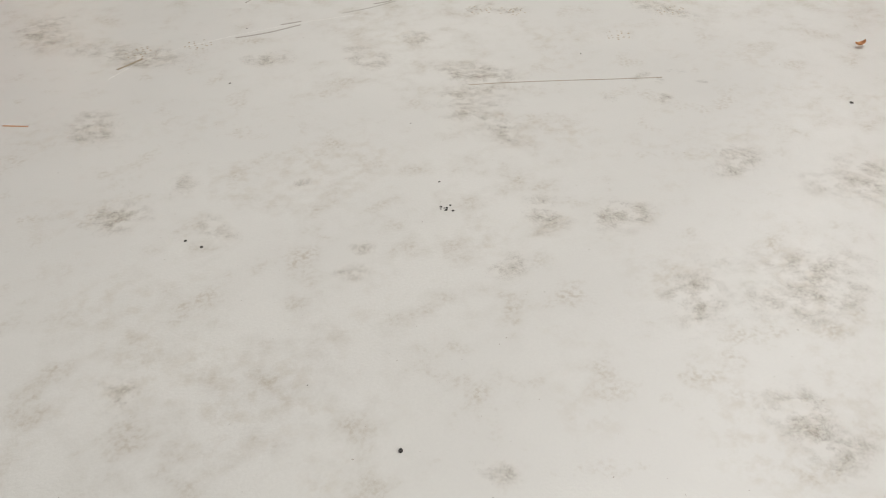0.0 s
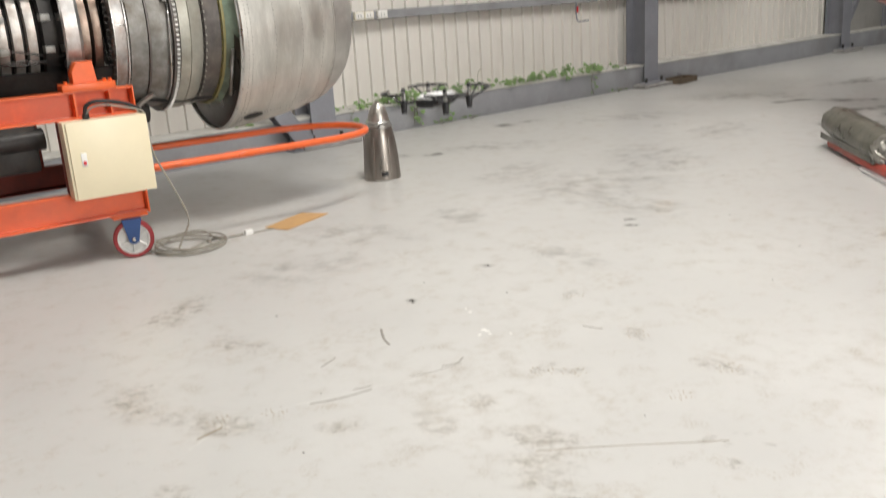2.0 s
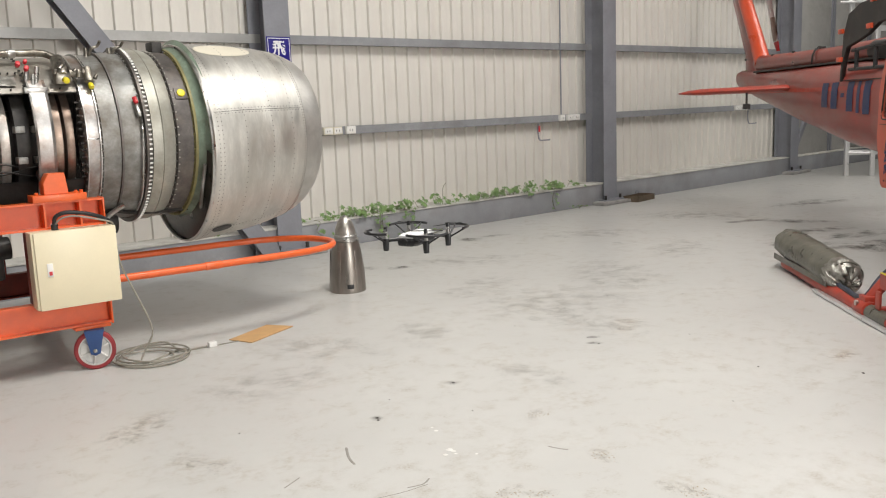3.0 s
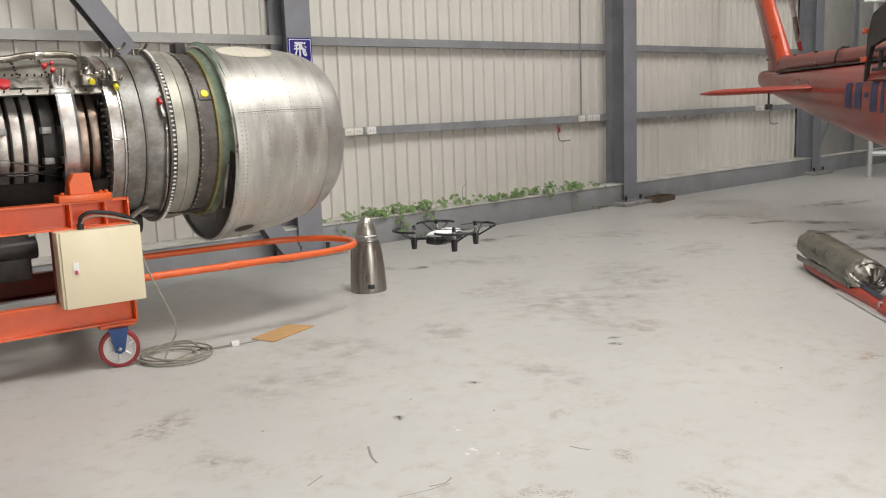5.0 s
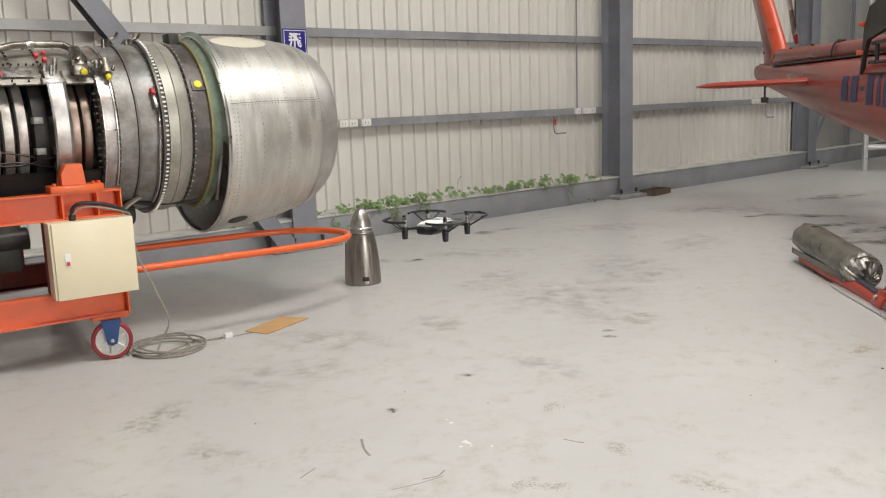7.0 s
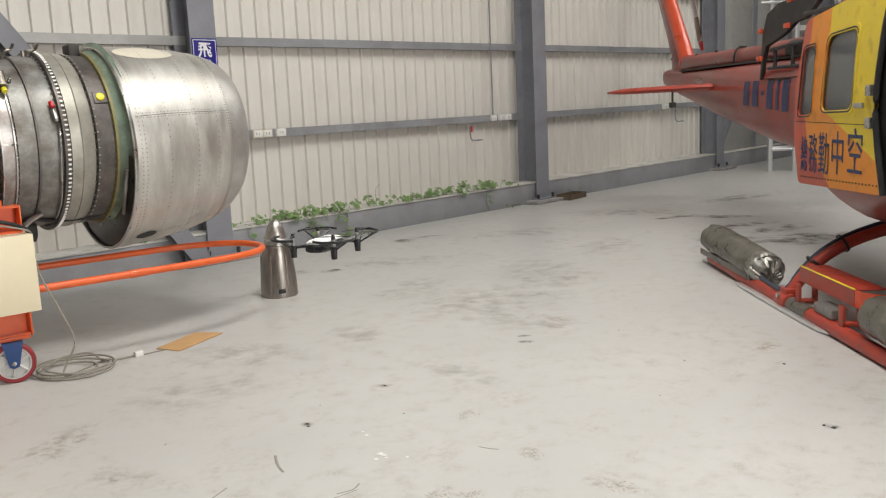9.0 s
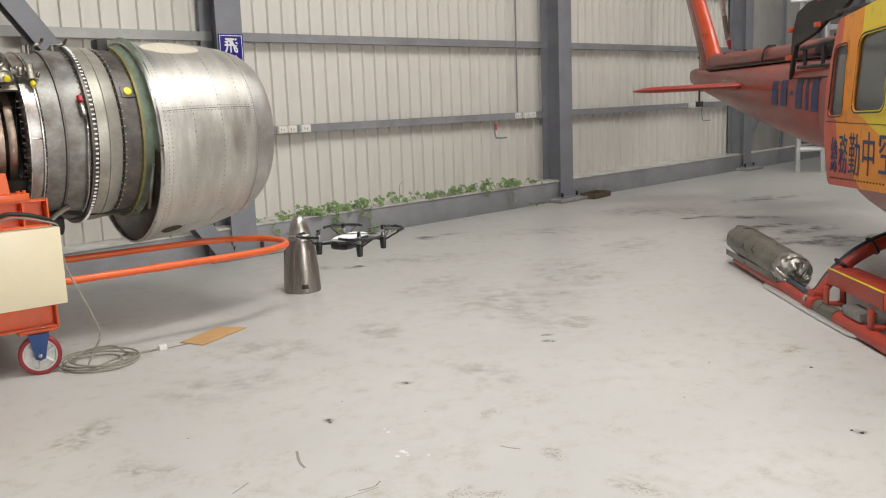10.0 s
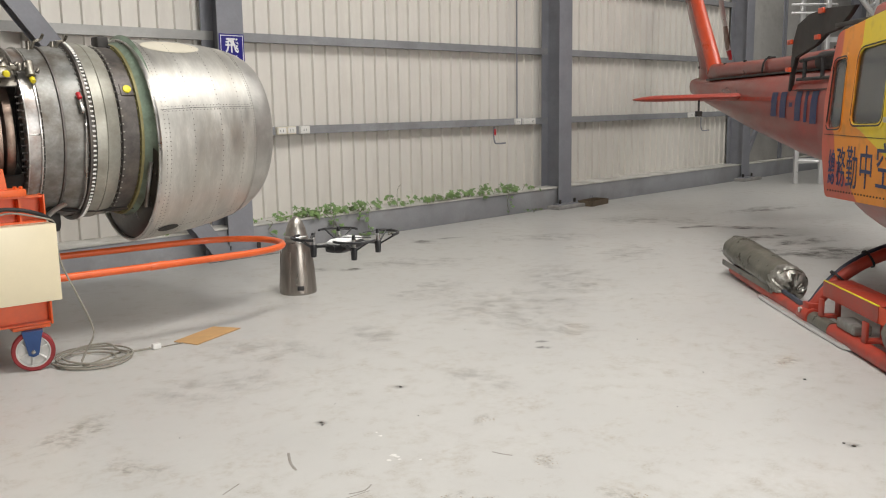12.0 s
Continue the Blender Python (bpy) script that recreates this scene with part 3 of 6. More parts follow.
# blue sign on the first column
sign = thing("hangar_sign", TO_WALL @ pose(-0.405, -0.056, 2.2), "blue enamel sign with white Chinese lettering and border", "sign")
part("plate", box(-0.155, 0.155, -0.006, 0, -0.14, 0.277, 0.002), M["sign_blue"], sign)
own = bmesh.new()
for a, b, c, d in ((-0.138, 0.138, 0.254, 0.262), (-0.138, 0.138, -0.128, -0.122), (-0.141, -0.134, -0.125, 0.262), (0.134, 0.141, -0.125, 0.262)):
    box(a, b, -0.0085, -0.0065, c, d, 0, own)
part("border", own, M["sign_white"], sign)
for ch, z in (("飛", 0.143), ("機", -0.045)):
    own = lettering(ch, 0.172, 0.0008, 0.0035)
    own.transform(Matrix.Translation((0, -0.008, z)))
    part("character", own, M["sign_white"], sign, smooth=0)

# ---- the turbofan engine on its stand ----
AX_Y, AX_Z = 0.72, 1.52                            # engine axis in the stand frame
TO_ENGINE = TO_STAND @ pose(0, AX_Y, 0)
engine = thing("jet_engine", TO_ENGINE, "bare-metal jet engine with a silver intake cowl on an orange stand", "jet engine")


def ring_of(n, a0=0, a1=360):
    return [radians(a0 + (a1 - a0) * k / n) for k in range(n)]


def around(a, r, s, cz=AX_Z):
    return Vector((s, -r * math.cos(a), cz + r * math.sin(a)))


def nuts(s, r, count, size, material, length=0.02, a0=-100, a1=120):
    """A row of nuts round a flange, standing along the engine."""
    me = mesh_of("nut", rod((0, 0, 0), (length, 0, 0), size, seg=6), material)
    for a in ring_of(count, a0, a1):
        ob = new("nut", me)
        ob.parent = engine
        ob.matrix_basis = Matrix.Translation(around(a, r, s))


def case(name, prof, material, label="", a0=0.0, a1=360.0, seg=96):
    return part(name, lathe([(s, r, AX_Z) for s, r in prof], seg, a0, a1), material, engine, label, 30)


# intake cowl: skin, lip, inner duct, rear rim
COWL = [(0.93, 0.752, 1.432), (1.05, 0.752, 1.437), (1.2, 0.745, 1.445), (1.38, 0.73, 1.452), (1.55, 0.704, 1.46), (1.70, 0.67, 1.468)]
cowl = part("intake_cowl", lathe(COWL, 112), M["cowl"], engine, "silver riveted intake cowl", 30)
part("intake_lip", lathe([(1.702, 0.6705, 1.468), (1.78, 0.642, 1.473), (1.85, 0.603, 1.48), (1.895, 0.565, 1.485), (1.915, 0.53, 1.488), (1.91, 0.5, 1.49), (1.87, 0.475, 1.49),
                          (1.7, 0.46, 1.5), (1.2, 0.5, 1.51), (0.98, 0.54, 1.52)], 112), M["lip"], engine, "darker weathered intake lip", 30)
part("cowl_rim", lathe([(0.93, 0.752, 1.432), (0.915, 0.756, 1.432), (0.905, 0.752, 1.432), (0.905, 0.738, 1.432), (0.94, 0.738, 1.432)], 112), M["steel"], engine, "bright rear edge band of the cowl", 30)
part("bulkhead", lathe([(0.94, 0.74, 1.432), (0.955, 0.70, 1.45), (0.945, 0.60, 1.5), (0.93, 0.56, 1.52)], 96), M["green"], engine, "green primed rear bulkhead of the cowl", 30)
part("oil_tray", lathe([(0.93, 0.735, 1.432), (0.915, 0.70, 1.44), (0.905, 0.62, 1.47), (0.90, 0.57, 1.5)], 48, -128, -5), M["oily"], engine, "dark oil-soaked lower bulkhead cover", 30)


def cowl_at(s):
    for (a, ra, za), (b, rb, zb) in zip(COWL, COWL[1:]):
        if a <= s <= b:
            t = (s - a) / (b - a)
            return ra + (rb - ra) * t, za + (zb - za) * t
    return COWL[-1][1:]


# rivet lines on the cowl
own = bmesh.new()
for s, step in ((0.965, 2.4), (0.995, 2.4), (1.18, 3.2), (1.40, 3.0), (1.58, 3.2), (1.685, 1.8), (1.7, 1.8)):
    r, cz = cowl_at(s)
    a = -100.0
    while a < 110:
        p, q = around(radians(a), r - 0.001, s, cz), around(radians(a), r + 0.0022, s, cz)
        rod(p, q, 0.0047, 0.003, 6, own)
        a += step
for a in (17, 19.5, -58):
    s = 0.98
    while s < 1.68:
        r, cz = cowl_at(s)
        rod(around(radians(a), r - 0.001, s, cz), around(radians(a), r + 0.0022, s, cz), 0.0045, 0.003, 6, own)
        s += 0.027
tagged(part("riveting", own, M["core_grey"], cowl), kind="stuff")
own = bmesh.new()
for k in range(26):
    s0, s1 = 0.95 + k * 0.029, 0.95 + (k + 1) * 0.029
    if s1 > 1.69:
        break
    (r0, c0), (r1, c1) = cowl_at(s0), cowl_at(s1)
    v = [own.verts.new(around(radians(a), r + 0.0012, s, c)) for a, r, s, c in ((18.0, r0, s0, c0), (18.0, r1, s1, c1), (18.22, r1, s1, c1), (18.22, r0, s0, c0))]
    own.faces.new(v)
part("seam", own, M["sooty"], cowl, "dark lap seam along the cowl")


def cowl_patch(s0, s1, a0, a1, lift, n=20):
    own = bmesh.new()
    pts = []
    for k in range(n):
        t = k * math.tau / n
        s = (s0 + s1) / 2 + (s1 - s0) / 2 * math.cos(t)
        a = (a0 + a1) / 2 + (a1 - a0) / 2 * math.sin(t)
        r, cz = cowl_at(s)
        pts.append(own.verts.new(around(radians(a), r + lift, s, cz)))
    mid_r, mid_c = cowl_at((s0 + s1) / 2)
    c = own.verts.new(around(radians((a0 + a1) / 2), mid_r + lift, (s0 + s1) / 2, mid_c))
    for k in range(n):
        own.faces.new((c, pts[k], pts[(k + 1) % n]))
    return own


part("access_panel", cowl_patch(1.0, 1.45, 58, 76, 0.003), M["ivory"], cowl, "pale oval panel on the crown")
part("drain_opening", cowl_patch(1.0, 1.16, -63, -55, 0.003), M["sooty"], cowl, "dark drain opening under the cowl")
part("drain_cover", cowl_patch(1.42, 1.56, -57, -50, 0.003), M["lip"], cowl, "oval riveted cover low on the cowl")

# fan and core cases, front to rear
case("mounting_flange", [(0.835, 0.60), (0.838, 0.63), (0.856, 0.633), (0.86, 0.60)], M["yellowgreen"], "yellow-green chromate mounting flange")
case("green_shroud", [(0.858, 0.612), (0.90, 0.64), (0.945, 0.70)], M["green"], "pale green shroud inside the cowl rim")
case("fan_band", [(0.705, 0.585), (0.715, 0.612), (0.832, 0.608), (0.838, 0.585)], M["core_dark"], "dark brown band round the fan")
case("fan_case", [(0.53, 0.60), (0.535, 0.625), (0.60, 0.63), (0.604, 0.624), (0.61, 0.63), (0.68, 0.618), (0.70, 0.605)], M["core_light"], "pale grey-green fan case")
case("bolt_flange", [(0.482, 0.60), (0.485, 0.642), (0.503, 0.642), (0.506, 0.628), (0.522, 0.628), (0.525, 0.60)], M["core_dark"], "bolted flange")
case("front_case", [(0.335, 0.575), (0.345, 0.592), (0.40, 0.604), (0.48, 0.606)], M["core_grey"], "grey front compressor case")
case("case_flange", [(0.325, 0.57), (0.327, 0.606), (0.34, 0.606), (0.342, 0.57)], M["core_dark"])
case("middle_case", [(0.20, 0.565), (0.21, 0.583), (0.325, 0.59)], M["core_grey"], "grey middle compressor case")
case("rear_ring", [(0.105, 0.50), (0.105, 0.578), (0.12, 0.582), (0.19, 0.578), (0.20, 0.584), (0.206, 0.565)], M["strap"], "bright heat-tinted case ring")
for s0 in (0.11, 0.192):
    case("ring_rail", [(s0 - 0.005, 0.575), (s0 - 0.004, 0.593), (s0 + 0.004, 0.593), (s0 + 0.005, 0.575)], M["steel"], "thin raised rail of the case ring", -100, 120, 80)
own = box(0.112, 0.19, -0.596, -0.575, AX_Z - 0.006, AX_Z + 0.006, 0.002)
part("ring_bar", own, M["steel"], engine, "small bar across the case ring")
for a in range(-28, 31, 5):
    p = around(radians(a), 0.535, 0.075)
    part("stud", rod(p, p + Vector((0.035, 0, 0)), 0.009, 0.006, 8), M["sooty"], engine)
nuts(0.5, 0.64, 74, 0.0078, M["bolt"], 0.022)
nuts(0.468, 0.616, 50, 0.005, M["core_grey"], 0.012)
nuts(0.694, 0.612, 40, 0.005, M["core_grey"], 0.012)
nuts(0.196, 0.586, 48, 0.005, M["core_grey"], 0.012)
nuts(0.098, 0.57, 40, 0.005, M["core_grey"], 0.012)
nuts(0.828, 0.615, 44, 0.0055, M["yellowgreen"], 0.01)
nuts(0.716, 0.614, 44, 0.005, M["core_light"], 0.01)

# rear half: shell open on one side, stage rings inside, straps over the opening
UP, LOW = 34.0, -31.0
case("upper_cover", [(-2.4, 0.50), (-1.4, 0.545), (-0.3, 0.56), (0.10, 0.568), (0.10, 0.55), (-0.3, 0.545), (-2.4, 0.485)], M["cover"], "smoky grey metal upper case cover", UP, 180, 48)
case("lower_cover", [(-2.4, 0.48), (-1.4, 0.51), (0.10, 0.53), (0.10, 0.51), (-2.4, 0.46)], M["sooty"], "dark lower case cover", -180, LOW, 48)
case("inner_drum", [(-2.4, 0.335), (0.10, 0.335)], M["sooty"], "dark inner drum")
s = -0.33
for k in range(20):
    case("stage_ring", [(s - 0.06, 0.34), (s - 0.058, 0.408), (s - 0.03, 0.414), (s - 0.003, 0.412), (s, 0.34)], M["stage"], seg=64)
    s -= 0.088
for s0, s1 in ((-0.075, -0.005), (0.012, 0.07)):
    case("hot_ring", [(s0, 0.33), (s0 + 0.004, 0.43), (s0 + 0.02, 0.437), (s1 - 0.004, 0.435), (s1, 0.33)], M["copper"], "browned hot section ring", seg=64)
case("bearing_housing", [(-0.30, 0.36), (-0.298, 0.45), (-0.215, 0.45), (-0.213, 0.36)], M["sooty"], seg=64)
for s0, s1, r in ((-0.202, -0.10, 0.585), (-1.3, -1.2, 0.57)):
    case("strap", [(s0, r - 0.03), (s0 - 0.006, r + 0.014), (s0 + 0.01, r + 0.004), (s1 - 0.01, r + 0.004), (s1 + 0.006, r + 0.014), (s1, r - 0.03)], M["strap"], "polished steel strap round the opening", -42, 42, 40)
case("lower_ledge", [(-2.4, 0.52), (-2.4, 0.36), (0.1, 0.36), (0.1, 0.53)], M["sooty"], "", LOW - 0.5, LOW + 0.5, 2)
case("upper_ledge", [(-2.4, 0.53), (-2.4, 0.36), (0.1, 0.36), (0.1, 0.56)], M["core_dark"], "", UP - 0.5, UP + 0.5, 2)
nuts(-0.225, 0.575, 24, 0.006, M["sooty"], 0.016, UP, 150)
nuts(-0.40, 0.566, 24, 0.006, M["sooty"], 0.016, UP, 150)
for k in range(16):
    p = around(radians(UP + 2.5), 0.562, -1.5 + 0.1 * k)
    part("stud", rod(p, p + Vector((0, -0.012, 0.009)), 0.006, 0.005, 6), M["sooty"], engine)
for k in range(9):
    p = around(radians(51), 0.566, -0.56 + 0.045 * k)
    part("stud", rod(p, p + Vector((0, -0.008, 0.01)), 0.006, 0.005, 6), M["sooty"], engine)
for a0, r0 in ((-24, 0.45), (-27, 0.47), (-20, 0.43)):
    line = [around(radians(a0 + 4 * math.sin(k * 1.3 + a0)), r0, -1.5 + 0.14 * k) for k in range(11)]
    part("harness_wire", tube(line, 0.006, 6, steps=3), M["sooty"], engine, "sooty wire along the opening")
for sx in (-0.28, -0.17, -0.55, -0.9):
    for z in (1.40, 1.60):
        part("clip", box(sx - 0.03, sx + 0.03, -0.50, -0.40, z - 0.022, z + 0.022, 0.004), M["core_grey"], engine, "small grey clip in the opening")

# pipes, valves and caps
part("bleed_pipe", tube([(-2.4, -0.30, 2.06), (-1.0, -0.32, 2.07), (-0.5, -0.32, 2.065), (-0.34, -0.30, 2.09), (-0.2, -0.27, 2.10)], 0.024, 14), M["valve"], engine, "dull silver bleed pipe along the crown")
part("braided_hose", tube([(-0.2, -0.27, 2.10), (-0.05, -0.27, 2.10), (0.02, -0.30, 2.07), (0.05, -0.36, 2.03)], 0.024, 12), M["valve"], engine, "oily braided hose")
part("pipe_coupling", rod((-0.27, -0.285, 2.092), (-0.22, -0.275, 2.1), 0.032, seg=14, bevel=0.005), M["steel"], engine)
valve = part("fuel_valve", rod((0.02, -0.47, 1.93), (0.02, -0.36, 2.06), 0.05, 0.04, 18, bevel=0.006), M["valve"], engine, "oily fuel valve with yellow blanking caps")
own = box(-0.03, 0.07, -0.50, -0.40, 1.885, 1.965, 0.016)
rod((0.06, -0.47, 1.96), (0.20, -0.46, 1.95), 0.026, seg=12, bm=own)
rod((0.18, -0.46, 1.99), (0.18, -0.50, 1.90), 0.03, seg=12, bm=own)
part("valve_body", own, M["valve"], valve)
for p, q, r in (((-0.03, -0.49, 1.95), (-0.03, -0.49, 1.985), 0.016), ((0.09, -0.485, 1.965), (0.11, -0.48, 1.985), 0.016), ((0.12, -0.49, 1.93), (0.12, -0.48, 1.98), 0.02), ((0.15, -0.495, 1.95), (0.15, -0.48, 1.985), 0.013),
                ((0.0, -0.48, 1.98), (0.03, -0.45, 2.02), 0.02), ((0.225, -0.48, 1.92), (0.24, -0.47, 1.95), 0.014)):
    part("union", rod(p, q, r, r * 0.8, 10, bevel=0.003), M["valve"], valve)
for p, q, r in (((0.03, -0.50, 1.915), (0.03, -0.53, 1.906), 0.021), ((0.185, -0.50, 1.885), (0.187, -0.525, 1.86), 0.018)):
    part("cap", rod(p, q, r, seg=16, bevel=0.004), M["yellow_cap"], valve, "yellow blanking cap")
for p, q, r in (((-0.235, -0.40, 2.01), (-0.235, -0.43, 2.03), 0.016), ((-0.19, -0.42, 1.985), (-0.19, -0.45, 2.0), 0.016), ((-0.185, -0.38, 2.03), (-0.185, -0.41, 2.045), 0.013)):
    part("cap", rod(p, q, r, seg=14, bevel=0.004), M["red_cap"], engine, "red blanking cap")
own = bmesh.new()
for k, (x, y, z) in enumerate(((-0.2, -0.43, 1.93), (-0.14, -0.44, 1.93), (-0.17, -0.46, 1.88))):
    rod((x, y, z - 0.04), (x + 0.02, y + 0.03, z + 0.07), 0.016, seg=10, bm=own)
box(-0.23, -0.08, -0.50, -0.44, 1.83, 1.87, 0.006, own)
part("clamp", own, M["steel"], engine, "steel strap clamp on the upper case")
part("data_plate", lathe([(-0.46 + 0.02 * k, 0.568 + 0.007 * abs(math.sin(k * 2.3)), AX_Z) for k in range(11)], 12, 39, 48), M["foil"], engine, "crumpled silver plate riveted to the cover")
part("red_port", rod(around(radians(43), 0.55, -0.49), around(radians(43), 0.58, -0.49), 0.04, seg=20, bevel=0.006), M["red_cap"], engine, "red blanked port")
# sensing line with a red-capped fitting down the front case
part("sense_line", tube([around(radians(a), 0.635, 0.462 + 0.006 * math.sin(a / 9)) for a in range(16, -62, -6)], 0.0065, 8), M["steel"], engine, "thin steel sensing line")
part("sense_fitting", rod(around(radians(21), 0.62, 0.45), around(radians(12), 0.645, 0.455), 0.017, seg=12, bevel=0.004), M["steel"], engine)
part("cap", rod(around(radians(25), 0.63, 0.445), around(radians(21), 0.64, 0.45), 0.016, seg=12, bevel=0.004), M["red_cap"], engine, "red blanking cap")
own = box(0.74, 0.83, -0.012, 0, -0.045, 0.045, 0.003)
own.transform(Matrix.Translation((0, 0, AX_Z)) @ Matrix.Rotation(radians(-28), 4, "X") @ Matrix.Translation((0, -0.606, 0)))
pad = part("port_pad", own, M["core_dark"], engine, "square pad with a yellow cap")
part("cap", rod(around(radians(28), 0.61, 0.785), around(radians(28), 0.63, 0.785), 0.029, seg=22, bevel=0.004), M["yellow_cap"], pad, "round yellow blanking cap")
# fittings on the crown
for x in (0.30, 0.46):
    own = tube([(x, -0.12, 2.09), (x + 0.01, -0.16, 2.14), (x + 0.05, -0.17, 2.16), (x + 0.06, -0.2, 2.19)], 0.01, 8)
    rod((x - 0.02, -0.12, 2.08), (x - 0.02, -0.12, 2.15), 0.016, seg=10, bm=own)
    part("crown_fitting", own, M["valve"], engine, "small pipe fitting on the crown")
own = box(0.76, 0.84, -0.1, 0.04, 2.10, 2.20, 0.01)
box(0.82, 0.98, -0.14, -0.06, 2.10, 2.13, 0.006, own)
part("lifting_lug", own, M["sooty"], engine, "dark lifting lug on the crown")
# strut and links below the fan
part("support_link", tube([(0.24, -0.26, 0.97), (0.30, -0.30, 1.0), (0.5, -0.28, 0.965), (0.9, -0.24, 0.955)], 0.014, 8), M["sooty"], engine, "thin dark link below the fan case")
part("drain_pipe", tube([(0.2, -0.30, 0.80), (0.22, -0.33, 0.9), (0.27, -0.36, 0.98), (0.36, -0.4, 1.04)], 0.018, 10), M["steel"], engine, "steel drain pipe")
part("drain_can", rod((0.22, -0.1, 0.90), (0.38, -0.1, 0.90), 0.09, seg=20, bevel=0.01), M["sooty"], engine, "dark drain can under the engine")
part("stay_rod", rod((0.88, -0.50, 0.98), (0.895, -0.62, 1.30), 0.014, seg=10), M["core_grey"], engine, "steel stay rod across the bulkhead")

# stand
stand = thing("engine_stand", TO_STAND, "orange painted steel engine transport stand on castors", "engine stand")


def channel(x0, x1, y0, depth, z0, z1, t=0.012):
    """A channel lying along x, open towards the aisle."""
    own = box(x0, x1, y0 + depth - t, y0 + depth, z0, z1)
    box(x0, x1, y0, y0 + depth - t, z1 - t, z1, 0, own)
    box(x0, x1, y0, y0 + depth - t, z0, z0 + t, 0, own)
    return own


part("lower_beam", channel(-3.4, 0.11, 0.0, 0.075, 0.295, 0.485), M["orange"], stand)
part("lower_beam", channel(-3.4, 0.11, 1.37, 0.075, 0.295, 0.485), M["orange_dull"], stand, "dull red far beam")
part("upper_beam", channel(-3.4, 0.125, 0.0, 0.11, 0.96, 1.135), M["orange"], stand)
part("upper_beam", channel(-3.4, 0.125, 1.33, 0.11, 0.96, 1.135), M["orange"], stand)
part("end_plate", box(0.112, 0.124, -0.004, 0.08, 0.285, 0.49, 0.002), M["orange"], stand)
part("end_plate", box(0.127, 0.137, -0.004, 0.12, 0.955, 1.14, 0.002), M["orange"], stand)
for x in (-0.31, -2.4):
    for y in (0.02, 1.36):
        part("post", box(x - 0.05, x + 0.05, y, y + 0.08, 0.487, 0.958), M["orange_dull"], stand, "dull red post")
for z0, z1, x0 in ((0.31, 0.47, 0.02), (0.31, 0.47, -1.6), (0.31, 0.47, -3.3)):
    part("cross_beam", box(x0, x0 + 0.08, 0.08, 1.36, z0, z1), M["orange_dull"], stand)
part("foot_plate", box(-0.13, 0.10, -0.02, 0.12, 0.272, 0.294, 0.003), M["orange"], stand)
for y in (0.0, 1.33):
    mount = part("engine_mount", box(-0.30, 0.03, y - 0.01, y + 0.14, 1.136, 1.182, 0.004), M["orange"], stand)
    own = plate([(-0.225, 0), (-0.225, 0.075), (-0.19, 0.135), (-0.09, 0.135), (-0.075, 0.0)], 0.11, None, pose(0, y + 0.12, 1.182, 90, 0, 0), 0.003)
    part("saddle", own, M["orange"], mount)
    for k, x in enumerate((-0.27, -0.03, 0.005)):
        part("bolt", rod((x, y + 0.02, 1.182), (x, y + 0.02, 1.2), 0.012, seg=6), M["orange"], mount)
    part("trunnion", rod((-0.15, y + (0.0 if y else 0.1), 1.25), (-0.15, y + (0.05 if y else 0.3), 1.30), 0.05, seg=16), M["core_dark"], mount)
for x0 in (-0.02, -0.24):
    part("stiffener", box(x0, x0 + 0.012, 0.005, 0.098, 0.972, 1.123), M["orange"], stand)
# tow loop
loop = [(0.1, 0.03, 0.60), (0.8, 0.02, 0.60), (1.35, 0.02, 0.60), (1.6, 0.06, 0.60), (1.78, 0.17, 0.60), (1.865, 0.34, 0.60), (1.87, 0.52, 0.60), (1.80, 0.70, 0.60), (1.63, 0.85, 0.60), (1.35, 0.92, 0.60), (0.8, 0.94, 0.60), (0.1, 0.96, 0.60)]
loop = [(x if x < 0.81 else 0.8 + (x - 0.8) * 1.15, y, z - 0.025) for x, y, z in loop]
part("tow_loop", tube(loop, 0.026, 14, steps=8), M["orange"], stand, "orange tubular tow loop")
part("loop_sleeve", rod((0.80, 0.02, 0.575), (0.92, 0.02, 0.575), 0.0295, seg=16, bevel=0.003), M["orange"], stand)
part("loop_bracket", box(-0.02, 0.09, 0.0, 1.0, 0.545, 0.605), M["orange_dull"], stand)
# hydraulic pump between the beams
part("hydraulic_pump", rod((-1.0, 0.5, 0.86), (-0.5, 0.5, 0.86), 0.09, seg=20, bevel=0.01), M["sooty"], stand, "dark hydraulic pump")
own = rod((-0.5, 0.5, 0.86), (-0.46, 0.5, 0.86), 0.03, seg=16)
part("pump_block", box(-0.8, -0.72, 0.36, 0.42, 0.84, 0.92, 0.01), M["blue"], stand, "blue block on the pump")
part("pump_valve", own, M["blue"], stand, "blue valve on the pump")
part("hose", tube([(-0.9, 0.4, 0.8), (-0.8, 0.36, 0.72), (-0.68, 0.36, 0.7), (-0.56, 0.4, 0.76)], 0.012, 8), M["black"], stand, "black hydraulic hose")


part("hydraulic_cylinder", rod((-1.5, 0.34, 0.80), (-0.40, 0.34, 0.83), 0.075, seg=18, bevel=0.008), M["sooty"], stand, "dark hydraulic cylinder between the beams")
part("gearbox", box(-0.75, -0.45, 0.3, 0.7, 0.62, 0.94, 0.02), M["sooty"], stand, "black gearbox below the engine")


